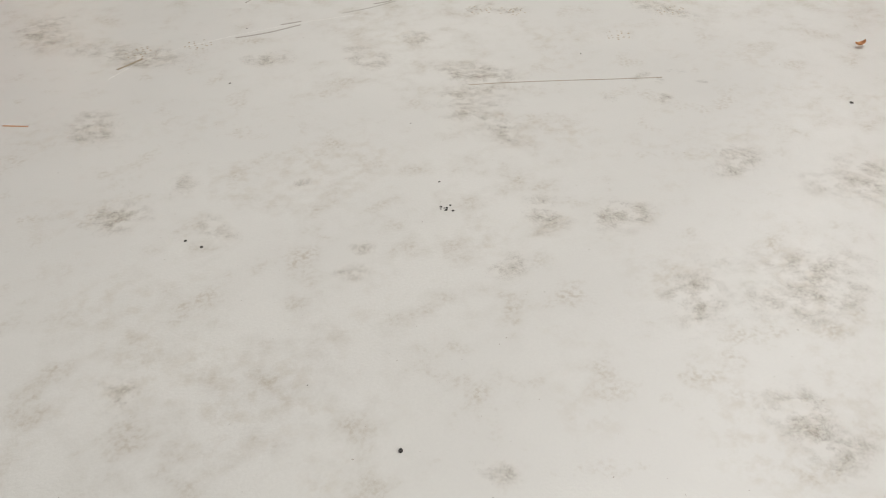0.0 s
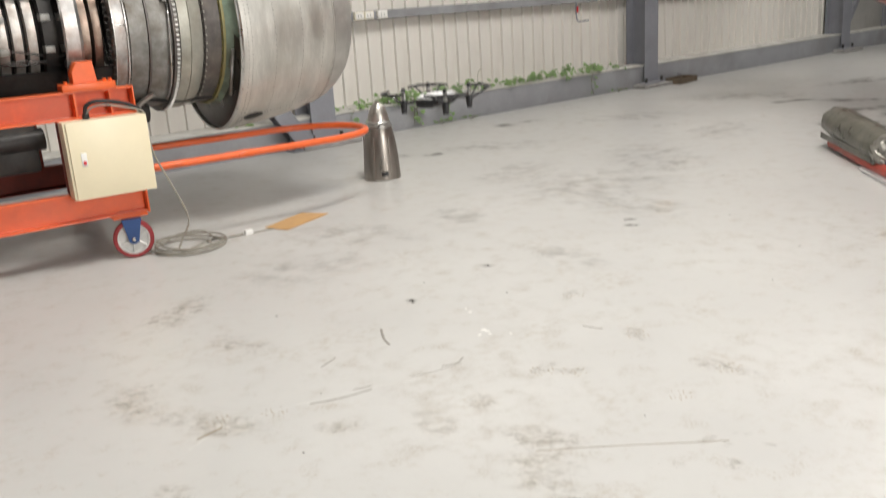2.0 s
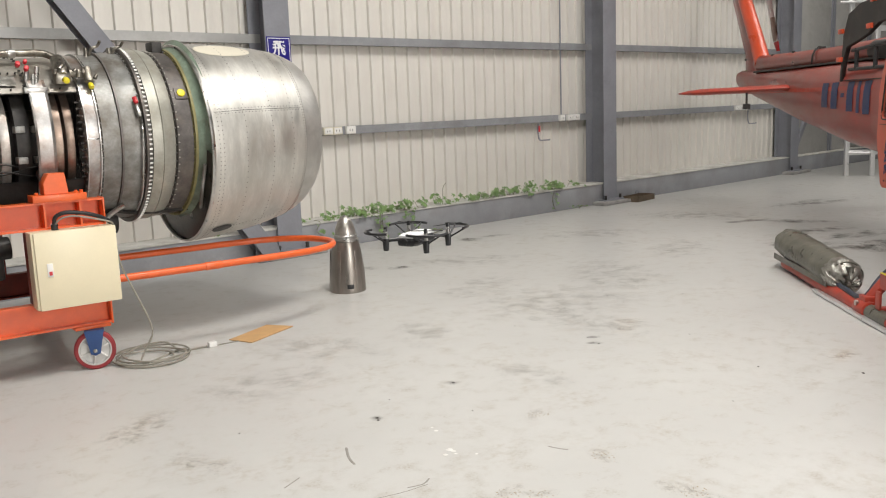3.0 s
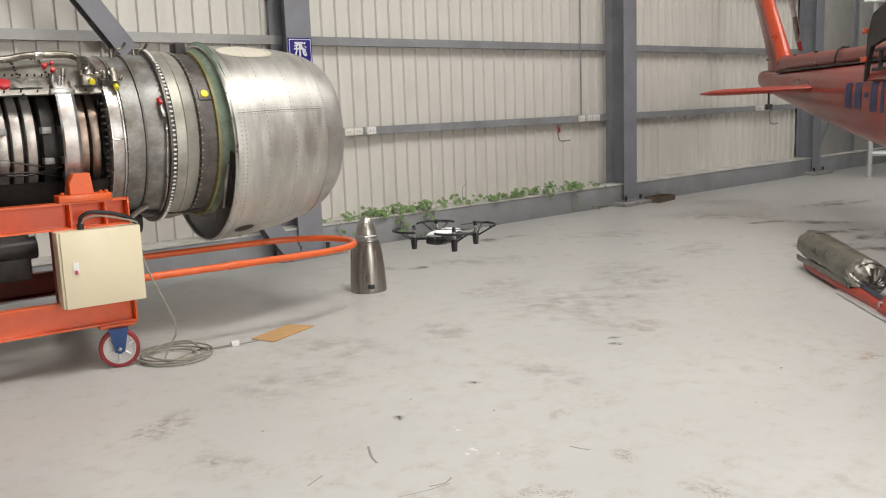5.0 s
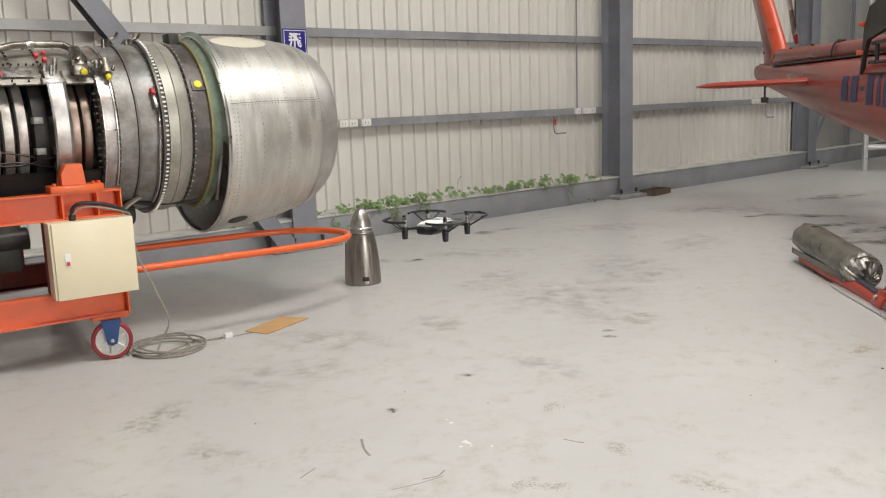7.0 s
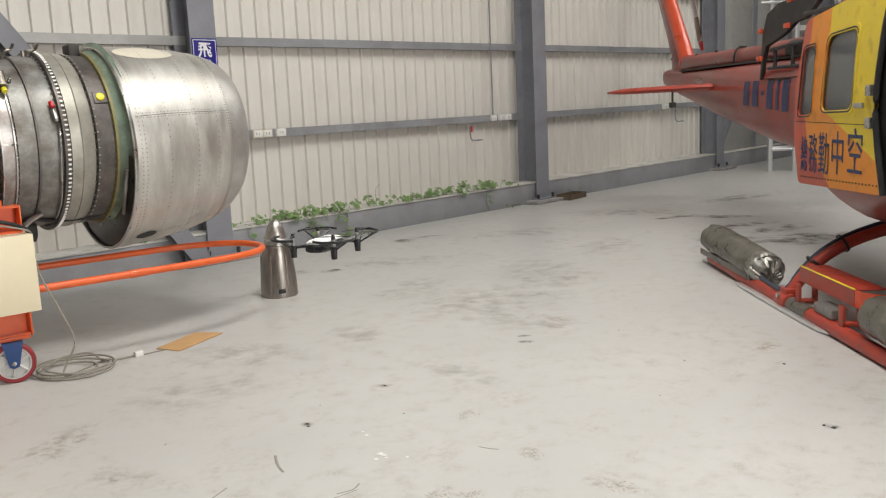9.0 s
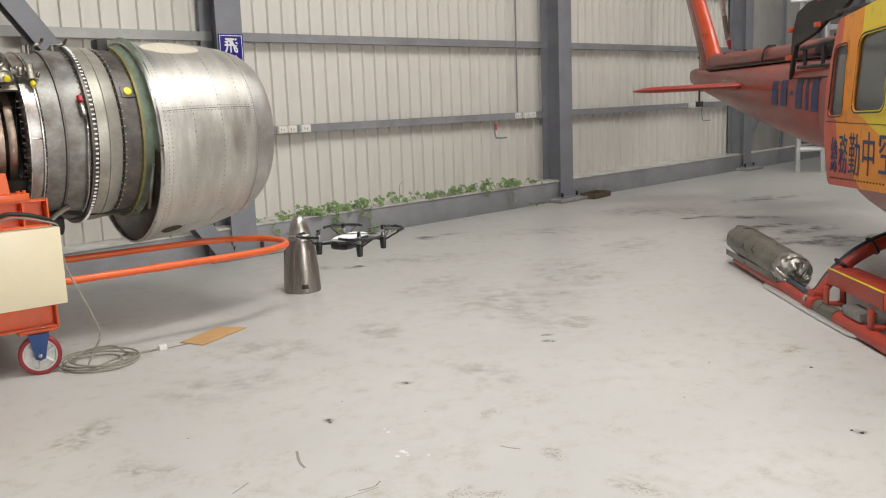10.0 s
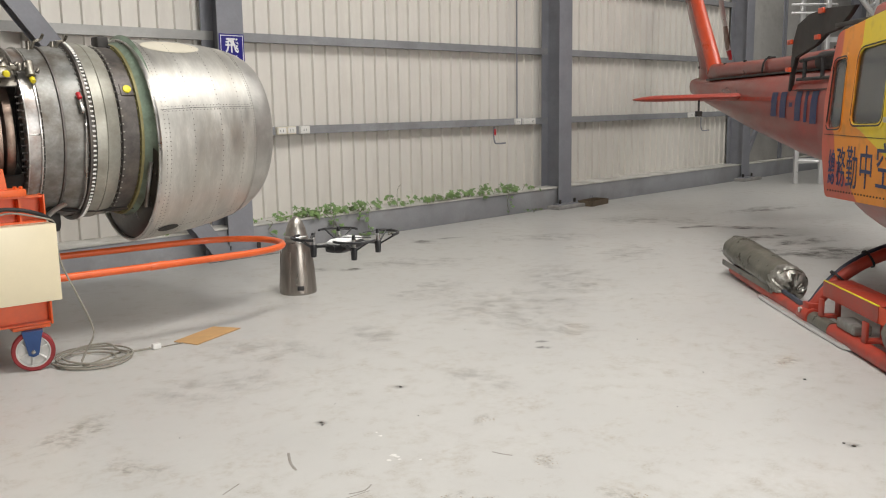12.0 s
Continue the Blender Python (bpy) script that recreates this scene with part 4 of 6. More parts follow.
# castors
def castor(x, y, turn):
    c = part("castor", plate([(-0.06, 0.268), (0.065, 0.268), (0.05, 0.2), (0.032, 0.112), (0.0, 0.098), (-0.03, 0.112), (-0.045, 0.2)], 0.008, None, pose(0, -0.036, 0, 90, 0, 0)), M["blue"], stand, "blue steel castor fork")
    c.matrix_basis = pose(x, y, 0, 0, 0, turn)
    own = plate([(-0.06, 0.268), (0.065, 0.268), (0.05, 0.2), (0.032, 0.112), (0.0, 0.098), (-0.03, 0.112), (-0.045, 0.2)], 0.008, None, pose(0, 0.044, 0, 90, 0, 0))
    box(-0.06, 0.065, -0.042, 0.042, 0.258, 0.27, 0, own)
    part("fork", own, M["blue"], c)
    tyre = lathe([(-0.026, 0.105), (-0.026, 0.124), (-0.018, 0.132), (0.018, 0.132), (0.026, 0.124), (0.026, 0.105)], 48, axis="z")
    tyre.transform(pose(0, 0, 0.132, 90, 0, 0))
    part("tyre", tyre, M["tyre_red"], c, "dark red urethane tyre")
    own = lathe([(-0.006, 0.0), (-0.006, 0.09), (-0.024, 0.096), (-0.024, 0.106), (0.024, 0.106), (0.024, 0.096), (0.006, 0.09), (0.006, 0.0)], 48, axis="z")
    own.transform(pose(0, 0, 0.132, 90, 0, 0))
    spokes = []
    for k in range(6):
        a = k * math.tau / 6 + 0.4
        blade = box(0.02, 0.095, -0.006, 0.006, -0.021, 0.021, 0.003)
        blade.transform(pose(0, 0, 0.132, 90, 0, 0) @ Matrix.Rotation(a, 4, "Z"))
        spokes.append(blade)
    hub = part("hub", own, M["rim"], c, "cast aluminium wheel hub")
    for blade in spokes:
        part("spoke", blade, M["rim"], c)
    part("axle", rod((0, -0.05, 0.132), (0, 0.05, 0.132), 0.014, seg=10, bevel=0.003), M["steel"], c)


for x in (-0.02, -2.9):
    castor(x, -0.02, -14)
    castor(x, 1.40, 20)

# control box
ctrl = thing("control_box", TO_STAND, "cream enamelled control box fixed to the stand", "control box")
part("cabinet", box(-0.365, 0.15, -0.135, -0.004, 0.47, 0.962, 0.004), M["cream"], ctrl)
part("door", box(-0.35, 0.152, -0.15, -0.137, 0.468, 0.963, 0.003), M["cream"], ctrl)
sw = part("rocker_switch", box(-0.29, -0.255, -0.157, -0.15, 0.68, 0.765, 0.002), M["white"], ctrl, "white rocker switch")
part("rocker", box(-0.282, -0.263, -0.162, -0.157, 0.69, 0.715, 0.002), M["red_cap"], sw, "red rocker")
part("gland", rod((-0.20, -0.06, 0.962), (-0.20, -0.06, 1.0), 0.022, seg=12, bevel=0.003), M["black"], ctrl)
part("lead", tube([(-0.20, -0.06, 1.0), (-0.19, -0.07, 1.045), (-0.13, -0.09, 1.07), (0.0, -0.1, 1.05), (0.12, -0.08, 1.0), (0.17, -0.02, 0.95)], 0.013, 8), M["black"], ctrl, "black power lead")
part("lead", tube([(-0.20, -0.07, 0.99), (-0.17, -0.09, 1.03), (-0.1, -0.11, 1.045), (0.02, -0.12, 1.02), (0.13, -0.1, 0.985), (0.165, -0.06, 0.96)], 0.006, 8), M["cable"], ctrl, "thin grey lead")
# cable hanging down to a coil and plug on the floor
cable = thing("power_cable", Matrix.Identity(4), "grey power cable coiled on the floor with a white plug", "cable")
P = TO_STAND @ Vector((0.165, -0.06, 0.955))
rng = random.Random(4)
pts = [P, P + Vector((0.02, 0.0, -0.25)), P + Vector((0.12, 0.0, -0.5)), P + Vector((0.2, -0.01, -0.72)), Vector((-2.05, 5.72, 0.1)), Vector((-2.06, 5.70, 0.012))]
for k in range(44):
    a = 0.8 - k * math.tau / 11
    rad = 0.225 + 0.038 * math.sin(k * 0.41) + rng.uniform(-0.006, 0.006)
    pts.append(Vector((-2.07 + 0.03 * math.sin(k * 0.35) + rad * math.cos(a), 5.86 + 0.04 * math.cos(k * 0.3) + rad * 0.95 * math.sin(a), 0.008 + 0.0012 * k * (0.4 + 0.6 * rng.random()))))
pts += [Vector((-1.9, 6.0, 0.012)), Vector((-1.82, 6.05, 0.008)), Vector((-1.74, 6.10, 0.01))]
part("cord", tube(pts, 0.0068, 8, steps=4), M["cable"], cable)
part("plug", box(-0.03, 0.03, -0.02, 0.02, 0.0, 0.04, 0.006, None, pose(-1.705, 6.115, 0, 0, 0, 40)), M["white"], cable, "white plug")
part("tail", tube([(-1.68, 6.13, 0.006), (-1.6, 6.2, 0.005), (-1.5, 6.27, 0.004)], 0.004, 6), M["cable"], cable)
card = single("cardboard_sheet", plate([(-1.624, 6.278), (-1.433, 6.173), (-1.207, 6.622), (-1.43, 6.69)], 0.006, None, pose(0, 0, 0.002), 0.001), M["card"], Matrix.Identity(4), "flat brown cardboard sheet lying on the floor", "cardboard")

# exhaust plug standing on the floor
plug = thing("exhaust_plug", pose(-0.918, 7.93, 0, 0, 0, 20), "tall brown-grey metal exhaust plug standing on the floor", "exhaust plug")
part("body", lathe([(0.0, 0.162), (0.01, 0.167), (0.028, 0.166), (0.19, 0.158), (0.34, 0.142), (0.45, 0.122), (0.465, 0.116)], 48, axis="z"), M["cone"], plug, "streaked brown metal skirt", 30)
part("band", lathe([(0.465, 0.112), (0.47, 0.119), (0.485, 0.118), (0.49, 0.106), (0.502, 0.102), (0.508, 0.11), (0.522, 0.106), (0.527, 0.099)], 48, axis="z"), M["steel"], plug, "stepped bright bands")
part("tip", lathe([(0.527, 0.097), (0.56, 0.093), (0.60, 0.082), (0.64, 0.067), (0.67, 0.047), (0.69, 0.029), (0.70, 0.013), (0.703, 0.0)], 40, axis="z"), M["cone_tip"], plug, "polished rounded tip", 60)
for a in (-70, -130, 20, 160):
    own = box(0.160, 0.169, -0.012, 0.012, 0.03, 0.38, 0.002)
    own.transform(Matrix.Rotation(radians(a), 4, "Z") @ Matrix.Translation((-0.0, 0, 0)) @ Matrix.Rotation(radians(-3.4), 4, "Y") @ Matrix.Translation((0.002, 0, 0)))
    part("seam_strip", own, M["cone"], plug)
own = box(0.150, 0.1725, -0.03, 0.03, 0.045, 0.085, 0.004)
own.transform(Matrix.Rotation(radians(-95), 4, "Z"))
part("slot", own, M["black"], plug, "dark slot near the foot")

# ---- the helicopter ----
heli = thing("helicopter", TO_HELI, "red, orange and yellow utility helicopter on skids with floats", "helicopter")
CX = 1.35
BODY = [(-3.7, 0.3, 1.0, 1.45), (-3.4, 0.62, 0.82, 1.7), (-2.9, 0.9, 0.7, 2.0), (-2.2, 1.1, 0.63, 2.26), (-1.2, 1.19, 0.6, 2.34), (0.4, 1.19, 0.6, 2.34), (0.75, 1.12, 0.64, 2.3),
        (1.1, 0.95, 0.72, 2.24), (1.8, 0.62, 0.86, 2.1), (2.4, 0.42, 0.93, 2.0), (3.0, 0.39, 0.98, 1.98)]
part("fuselage", loft([super_ring(y, CX, w, a, b, 40, 3.2) for y, w, a, b in BODY]), M["heli_red"], heli, "dull red lower fuselage", 50)
BOOM = [(3.0, 0.385, 0.98, 1.98), (3.9, 0.37, 1.05, 1.98), (5.76, 0.30, 1.285, 1.98), (7.83, 0.215, 1.595, 2.0), (8.75, 0.17, 1.75, 2.03), (8.92, 0.13, 1.79, 2.02), (8.97, 0.06, 1.84, 1.98)]
boom = part("tail_boom", loft([super_ring(y, CX, w, a, b, 32, 2.7) for y, w, a, b in BOOM]), M["heli_red"], heli, "faded red tail boom", 40)


def boom_x(y, z, lift=0.004):
    for (ya, wa, a0, a1), (yb, wb, b0, b1) in zip(BOOM, BOOM[1:]):
        if ya <= y <= yb:
            t = (y - ya) / (yb - ya)
            w, z0, z1 = wa + (wb - wa) * t, a0 + (b0 - a0) * t, a1 + (b1 - a1) * t
            k = min(0.999, abs(z - (z0 + z1) / 2) / ((z1 - z0) / 2))
            return CX - w * (1 - k ** 2.7) ** (1 / 2.7) - lift
    return CX


part("shaft_cover", loft([super_ring(y, CX, w, a, b, 20, 2.6) for y, w, a, b in ((2.6, 0.15, 1.94, 2.19), (5.0, 0.135, 1.95, 2.17), (7.6, 0.12, 1.96, 2.21), (8.1, 0.1, 1.97, 2.23))]), M["heli_red"], boom, "ridged drive shaft cover")
for y in (3.4, 4.4, 5.35, 6.3, 7.2):
    part("cover_latch", box(CX - 0.09, CX - 0.06, y - 0.03, y + 0.03, 2.17, 2.2, 0.004), M["sooty"], boom)
# solid dark strip painted for the shade under the cover's edge
part("cover_gap", box(CX - 0.2, CX + 0.2, 2.6, 7.7, 1.962, 1.985), M["sooty"], boom, "dark strip for the shade below the shaft cover")
part("cover_strap", tube([(CX - 0.16, 5.35, 1.96), (CX - 0.155, 5.35, 2.08), (CX - 0.11, 5.35, 2.17), (CX, 5.35, 2.19)], 0.012, 8), M["sooty"], boom)
own = bmesh.new()
prev = None
for k in range(40):
    y = 3.02 + k * 0.147
    pair = [own.verts.new((boom_x(y, z, 0.003), y, z)) for z in (1.655, 1.70)]
    if prev:
        own.faces.new((prev[0], pair[0], pair[1], prev[1]))
    prev = pair
part("rub_strip", own, M["skid_red"], boom, "brighter red strip along the boom")
# registration as plain bars
x0 = 4.44
for k, (w, gap) in enumerate(((0.20, 0.11), (0.20, 0.10), (0.10, 0.07), (0.17, 0.10), (0.08, 0.09), (0.17, 0.0))):
    za, zb = (1.585, 1.63) if k == 2 else (1.475 - 0.012 * k, 1.745)
    own = bmesh.new()
    rows = []
    for i in range(5):
        y = x0 - w * i / 4
        rows.append([own.verts.new((boom_x(y, z, 0.005), y, z)) for z in (za + (zb - za) * j / 5 for j in range(6))])
    for a, b in zip(rows, rows[1:]):
        for j in range(5):
            own.faces.new((a[j], a[j + 1], b[j + 1], b[j]))
    part("registration_bar", own, M["blue_text"], boom, "faded navy registration bar")
    x0 -= w + gap
# fin with rounded drive cover on its leading edge
fin_rows = []
for z, ya, yb, w in ((2.0, 7.75, 8.85, 0.12), (2.25, 7.95, 8.85, 0.10), (2.7, 8.4, 9.25, 0.085), (3.2, 8.9, 9.7, 0.07), (3.9, 9.6, 10.3, 0.06), (4.2, 9.9, 10.4, 0.05)):
    ring = []
    for k in range(20):
        a = k * math.tau / 20
        ring.append((CX + w * math.sin(a) * (1 if math.cos(a) < 0 else max(0.15, 1 - math.cos(a))), (ya + yb) / 2 + (yb - ya) / 2 * math.cos(a), z))
    fin_rows.append(ring)
fin = part("tail_fin", loft(fin_rows), M["heli_red"], heli, "swept red tail fin", 40)
part("fin_cover", tube([(CX, 7.92, 2.1), (CX, 8.2, 2.4), (CX, 8.56, 2.75), (CX, 9.02, 3.2), (CX, 9.8, 3.95)], 0.12, 18, radii=(0.12, 0.1)), M["heli_orange"], fin, "bright orange-red rounded drive shaft cover")
part("tail_lamp", rod((CX, 8.72, 2.2), (CX, 8.85, 2.2), 0.02, seg=10), M["sooty"], fin)
part("boom_joint", lathe([(0, 0.0), (0.001, 0.165), (0.03, 0.165), (0.031, 0.0)], 24, axis="z"), M["yellowgreen"], boom, "chromate joint band").matrix_basis = pose(CX - 0.005, 8.55, 1.88, -90, 0, 0)
# tail rotor blade
blade = part("tail_rotor_blade", loft([[(1.75 + dx * 0.02, y + dy * c, z) for dx, dy in ((0, -1), (1, -0.3), (0, 1), (-1, -0.3))] for y, z, c in ((8.62, 2.45, 0.13), (9.02, 3.1, 0.14), (9.35, 3.7, 0.12))]), M["alu"], heli, "tail rotor blade, brown and white with a red tip")
part("blade_band", loft([[(1.75 + dx * 0.021, y + dy * c, z) for dx, dy in ((0, -1), (1, -0.3), (0, 1), (-1, -0.3))] for y, z, c in ((8.63, 2.46, 0.131), (8.86, 2.85, 0.138))]), M["copper"], blade, "brown blade band")
part("blade_tip", loft([[(1.75 + dx * 0.02, y + dy * c, z) for dx, dy in ((0, -1), (1, -0.3), (0, 1), (-1, -0.3))] for y, z, c in ((8.5, 2.3, 0.08), (8.62, 2.455, 0.132))]), M["red_cap"], blade, "red blade tip")
part("rotor_hub", rod((CX, 9.4, 3.75), (1.85, 9.4, 3.75), 0.06, seg=16), M["sooty"], heli)


# stabiliser
def stab_ring(x, ya, yb, z, t):
    ring = []
    for k in range(16):
        a = k * math.tau / 16
        ring.append((x, (ya + yb) / 2 + (yb - ya) / 2 * math.cos(a), z + t * math.sin(a) * (1 - 0.5 * math.cos(a) * 0.6)))
    return ring


for side in (-1, 1):
    own = loft([stab_ring(CX + side * a, y0, y1, z, t) for a, y0, y1, z, t in ((0.2, 5.72, 6.38, 1.715, 0.045), (1.35, 5.76, 6.36, 1.70, 0.04), (1.5, 5.82, 6.3, 1.695, 0.03), (1.6, 6.0, 6.22, 1.69, 0.012))])
    part("stabiliser", own, M["skid_red"], heli, "red horizontal stabiliser")
part("stabiliser_weight", rod((0.55, 5.85, 1.5), (0.55, 5.85, 1.68), 0.014, seg=8, bm=box(0.51, 0.59, 5.81, 5.89, 1.46, 1.53, 0.006)), M["sooty"], heli, "small dark weight under the stabiliser")

# flat dark panel standing for the shaded cabin interior, and the slid-back door
part("cabin_doorway", box(0.128, 0.17, -2.1, 0.60, 0.99, 2.16, 0.02), M["sooty"], heli, "flat dark panel for the shade in the cabin doorway")
own = box(0.118, 0.14, -2.15, 0.7, 2.17, 2.2, 0.004)
part("door_rail", own, M["sooty"], heli, "dark upper door rail")
part("cabin_roof", loft([super_ring(y, CX, w, a, b, 28, 3.0) for y, w, a, b in ((-2.2, 0.9, 2.1, 2.35), (-1.6, 1.05, 2.1, 2.42), (0.6, 1.0, 2.1, 2.40), (1.1, 0.75, 2.0, 2.28))]), M["heli_red"], heli, "red cabin roof edge")


def rounded(pts, r, n=5):
    out = []
    m = len(pts)
    for i in range(m):
        p, a, b = Vector(pts[i]), Vector(pts[i - 1]), Vector(pts[(i + 1) % m])
        u, v = (a - p).normalized() * r, (b - p).normalized() * r
        for k in range(n + 1):
            t = k / n
            out.append(tuple((1 - t) ** 2 * (p + u) + 2 * t * (1 - t) * p + t * t * (p + v)))
    return out


def door_x(z):
    """The door bulges: it leans inboard near the roof and the sill."""
    return 0.085 + 0.10 * max(0.0, z - 1.75) ** 2 * 1.6 + 0.25 * max(0.0, 1.15 - z) ** 2


DOOR = rounded([(0.59, 2.13), (0.725, 1.65), (0.735, 1.3), (0.66, 0.95), (-0.57, 0.98), (-0.455, 1.48), (-0.52, 1.96), (-0.58, 2.29)], 0.04, 3)
WIN_A = rounded([(0.585, 1.945), (0.672, 1.44), (0.43, 1.45), (0.375, 1.96)], 0.05)
WIN_B = rounded([(0.205, 2.0), (0.285, 1.475), (-0.185, 1.49), (-0.235, 2.03)], 0.075)


def door_skin(outer, holes, thick, lift):
    own = bmesh.new()
    edges = []
    for line in (outer, *holes):
        vs = [own.verts.new((0, y, z)) for y, z in line]
        edges += [own.edges.new((a, b)) for a, b in zip(vs, vs[1:] + vs[:1])]
    bmesh.ops.triangle_fill(own, use_beauty=True, use_dissolve=False, edges=edges)
    for _ in range(2):
        long = [e for e in own.edges if e.calc_length() > 0.12 and not e.is_boundary]
        bmesh.ops.subdivide_edges(own, edges=long, cuts=1)
        bmesh.ops.triangulate(own, faces=[f for f in own.faces if len(f.verts) > 3])
    for v in own.verts:
        v.co.x = door_x(v.co.z) - lift
    up = bmesh.ops.extrude_face_region(own, geom=own.faces[:])
    bmesh.ops.translate(own, vec=(thick, 0, 0), verts=[v for v in up["geom"] if isinstance(v, bmesh.types.BMVert)])
    return own


door = part("sliding_door", door_skin(DOOR, [WIN_A, WIN_B], 0.03, 0.0), M["camo"], heli, "yellow, orange and red sliding cabin door", 30)
for name, win in (("window_aft", WIN_A), ("window_front", WIN_B)):
    c = Vector((sum(p[0] for p in win) / len(win), sum(p[1] for p in win) / len(win)))
    big = [tuple(c + (Vector(p) - c) * 1.09) for p in win]
    small = [tuple(c + (Vector(p) - c) * 0.95) for p in win]
    w = part("window_pane", door_skin([tuple(c + (Vector(p) - c) * 1.01) for p in win], [], 0.006, -0.012), M["glass"], door, "smoky cabin window pane")
    part("window_frame", door_skin(big, [small], 0.008, 0.006), M["camo"], door, "raised window surround")
for win in (WIN_A, WIN_B):
    part("window_seal", tube([(door_x(z) - 0.003, y, z) for y, z in win], 0.0065, 6, closed=True, steps=1), M["black"], door, "thin black rubber window seal")
# grey panel added for the dim cabin light seen through the panes
part("inner_trim", box(0.121, 0.126, -0.27, 0.68, 1.4, 2.03, 0.002), M["interior_grey"], door, "grey panel standing for the lit cabin behind the panes")
part("pane_blind", box(0.112, 0.12, 0.40, 0.62, 1.70, 1.93, 0.002), M["float"], door, "grey-green blind behind the aft pane")
part("pane_bar", box(0.108, 0.118, 0.41, 0.66, 1.60, 1.635, 0.002), M["heli_red"], door, "red bar behind the aft pane")
part("front_seal", tube([(door_x(z) + 0.01, y - 0.012, z) for y, z in ((-0.57, 0.98), (-0.46, 1.48), (-0.52, 1.96), (-0.57, 2.25))], 0.022, 8), M["black"], door, "black rubber door seal")
handle = part("door_handle", box(0.055, 0.08, -0.36, -0.24, 1.51, 1.545, 0.008), M["steel"], door, "worn steel door handle")
for y, z in ((-0.43, 1.62), (-0.435, 1.42)):
    part("door_latch", box(0.055, 0.09, y - 0.03, y + 0.03, z - 0.035, z + 0.035, 0.006), M["steel"], door)
own = bmesh.new()
for k in range(26):
    y = 0.60 - k * 0.045
    x = door_x(1.005)
    rod((x + 0.002, y, 1.005 + 0.0012 * k), (x - 0.004, y, 1.005 + 0.0012 * k), 0.007, seg=6, bm=own)
tagged(part("riveting", own, M["sooty"], door), kind="stuff")
part("panel_seam", box(0.083, 0.0865, -0.5, 0.70, 1.405, 1.409), M["sooty"], door)
for ch, y, z, size, wide in (("空", -0.243, 1.205, 0.29, 0.8), ("中", 0.005, 1.185, 0.28, 0.74), ("勤", 0.215, 1.17, 0.28, 0.64), ("務", 0.39, 1.165, 0.27, 0.54), ("總", 0.54, 1.15, 0.25, 0.46)):
    own = lettering(ch, size, 0.0012)
    own.transform(pose(door_x(z) - 0.003, y, z, 0, 0, -90) @ Matrix.Diagonal((wide, 1, 1.12, 1)))
    part("character", own, M["blue_text"], door, smooth=0)
own = plate([(0.0, 0.0), (0.09, 0.07), (0.09, -0.07)], 0.004, None, pose(0.2, 0.83, 1.22, 0, -90, 0) @ pose(0, 0, 0, 0, 0, 90))
part("warning_triangle", own, M["yellow_cap"], heli, "small yellow warning triangle")

# raised engine cowl and deck frame behind the cabin
ARCH = [(3.89, 1.75), (3.85, 2.0), (3.82, 2.24), (3.7, 2.44), (3.4, 2.52), (2.97, 2.535), (2.35, 2.5), (2.45, 2.43), (2.7, 2.31), (2.96, 2.29), (3.2, 2.2), (3.45, 2.15), (3.72, 2.1), (3.81, 1.95), (3.86, 1.75)]
own = plate([(y, z) for y, z in ARCH], 0.05, None, Matrix(((0, 0, 1, 0.98), (1, 0, 0, 0), (0, 1, 0, 0), (0, 0, 0, 1))), 0.006)
ecowl = part("engine_cowl", own, M["sooty"], heli, "raised black engine cowl seen from inside")
for y, z in ((3.86, 1.98), (3.84, 2.27), (3.12, 2.27), (3.05, 2.52)):
    part("red_tab", box(0.95, 0.98, y - 0.05, y + 0.06, z - 0.025, z + 0.025, 0.005), M["heli_orange"], ecowl, "small red tab")
own = rod((1.0, 3.61, 2.06), (1.0, 2.4, 2.11), 0.02, seg=10)
rod((1.0, 3.68, 1.87), (1.0, 2.4, 1.87), 0.018, seg=10, bm=own)
for y in (3.5, 3.04, 2.64):
    rod((1.0, y, 1.87), (1.0, y, 2.08), 0.022, seg=8, bm=own)
part("deck_frame", own, M["black"], heli, "black tubular engine deck frame")
part("exhaust_pipe", rod((1.25, 2.2, 2.0), (1.25, 3.6, 2.05), 0.11, seg=20), M["sooty"], heli, "dark engine exhaust pipe")
part("cowl_ledge", box(0.965, 1.0, 2.4, 3.75, 1.755, 1.765), M["sooty"], heli)

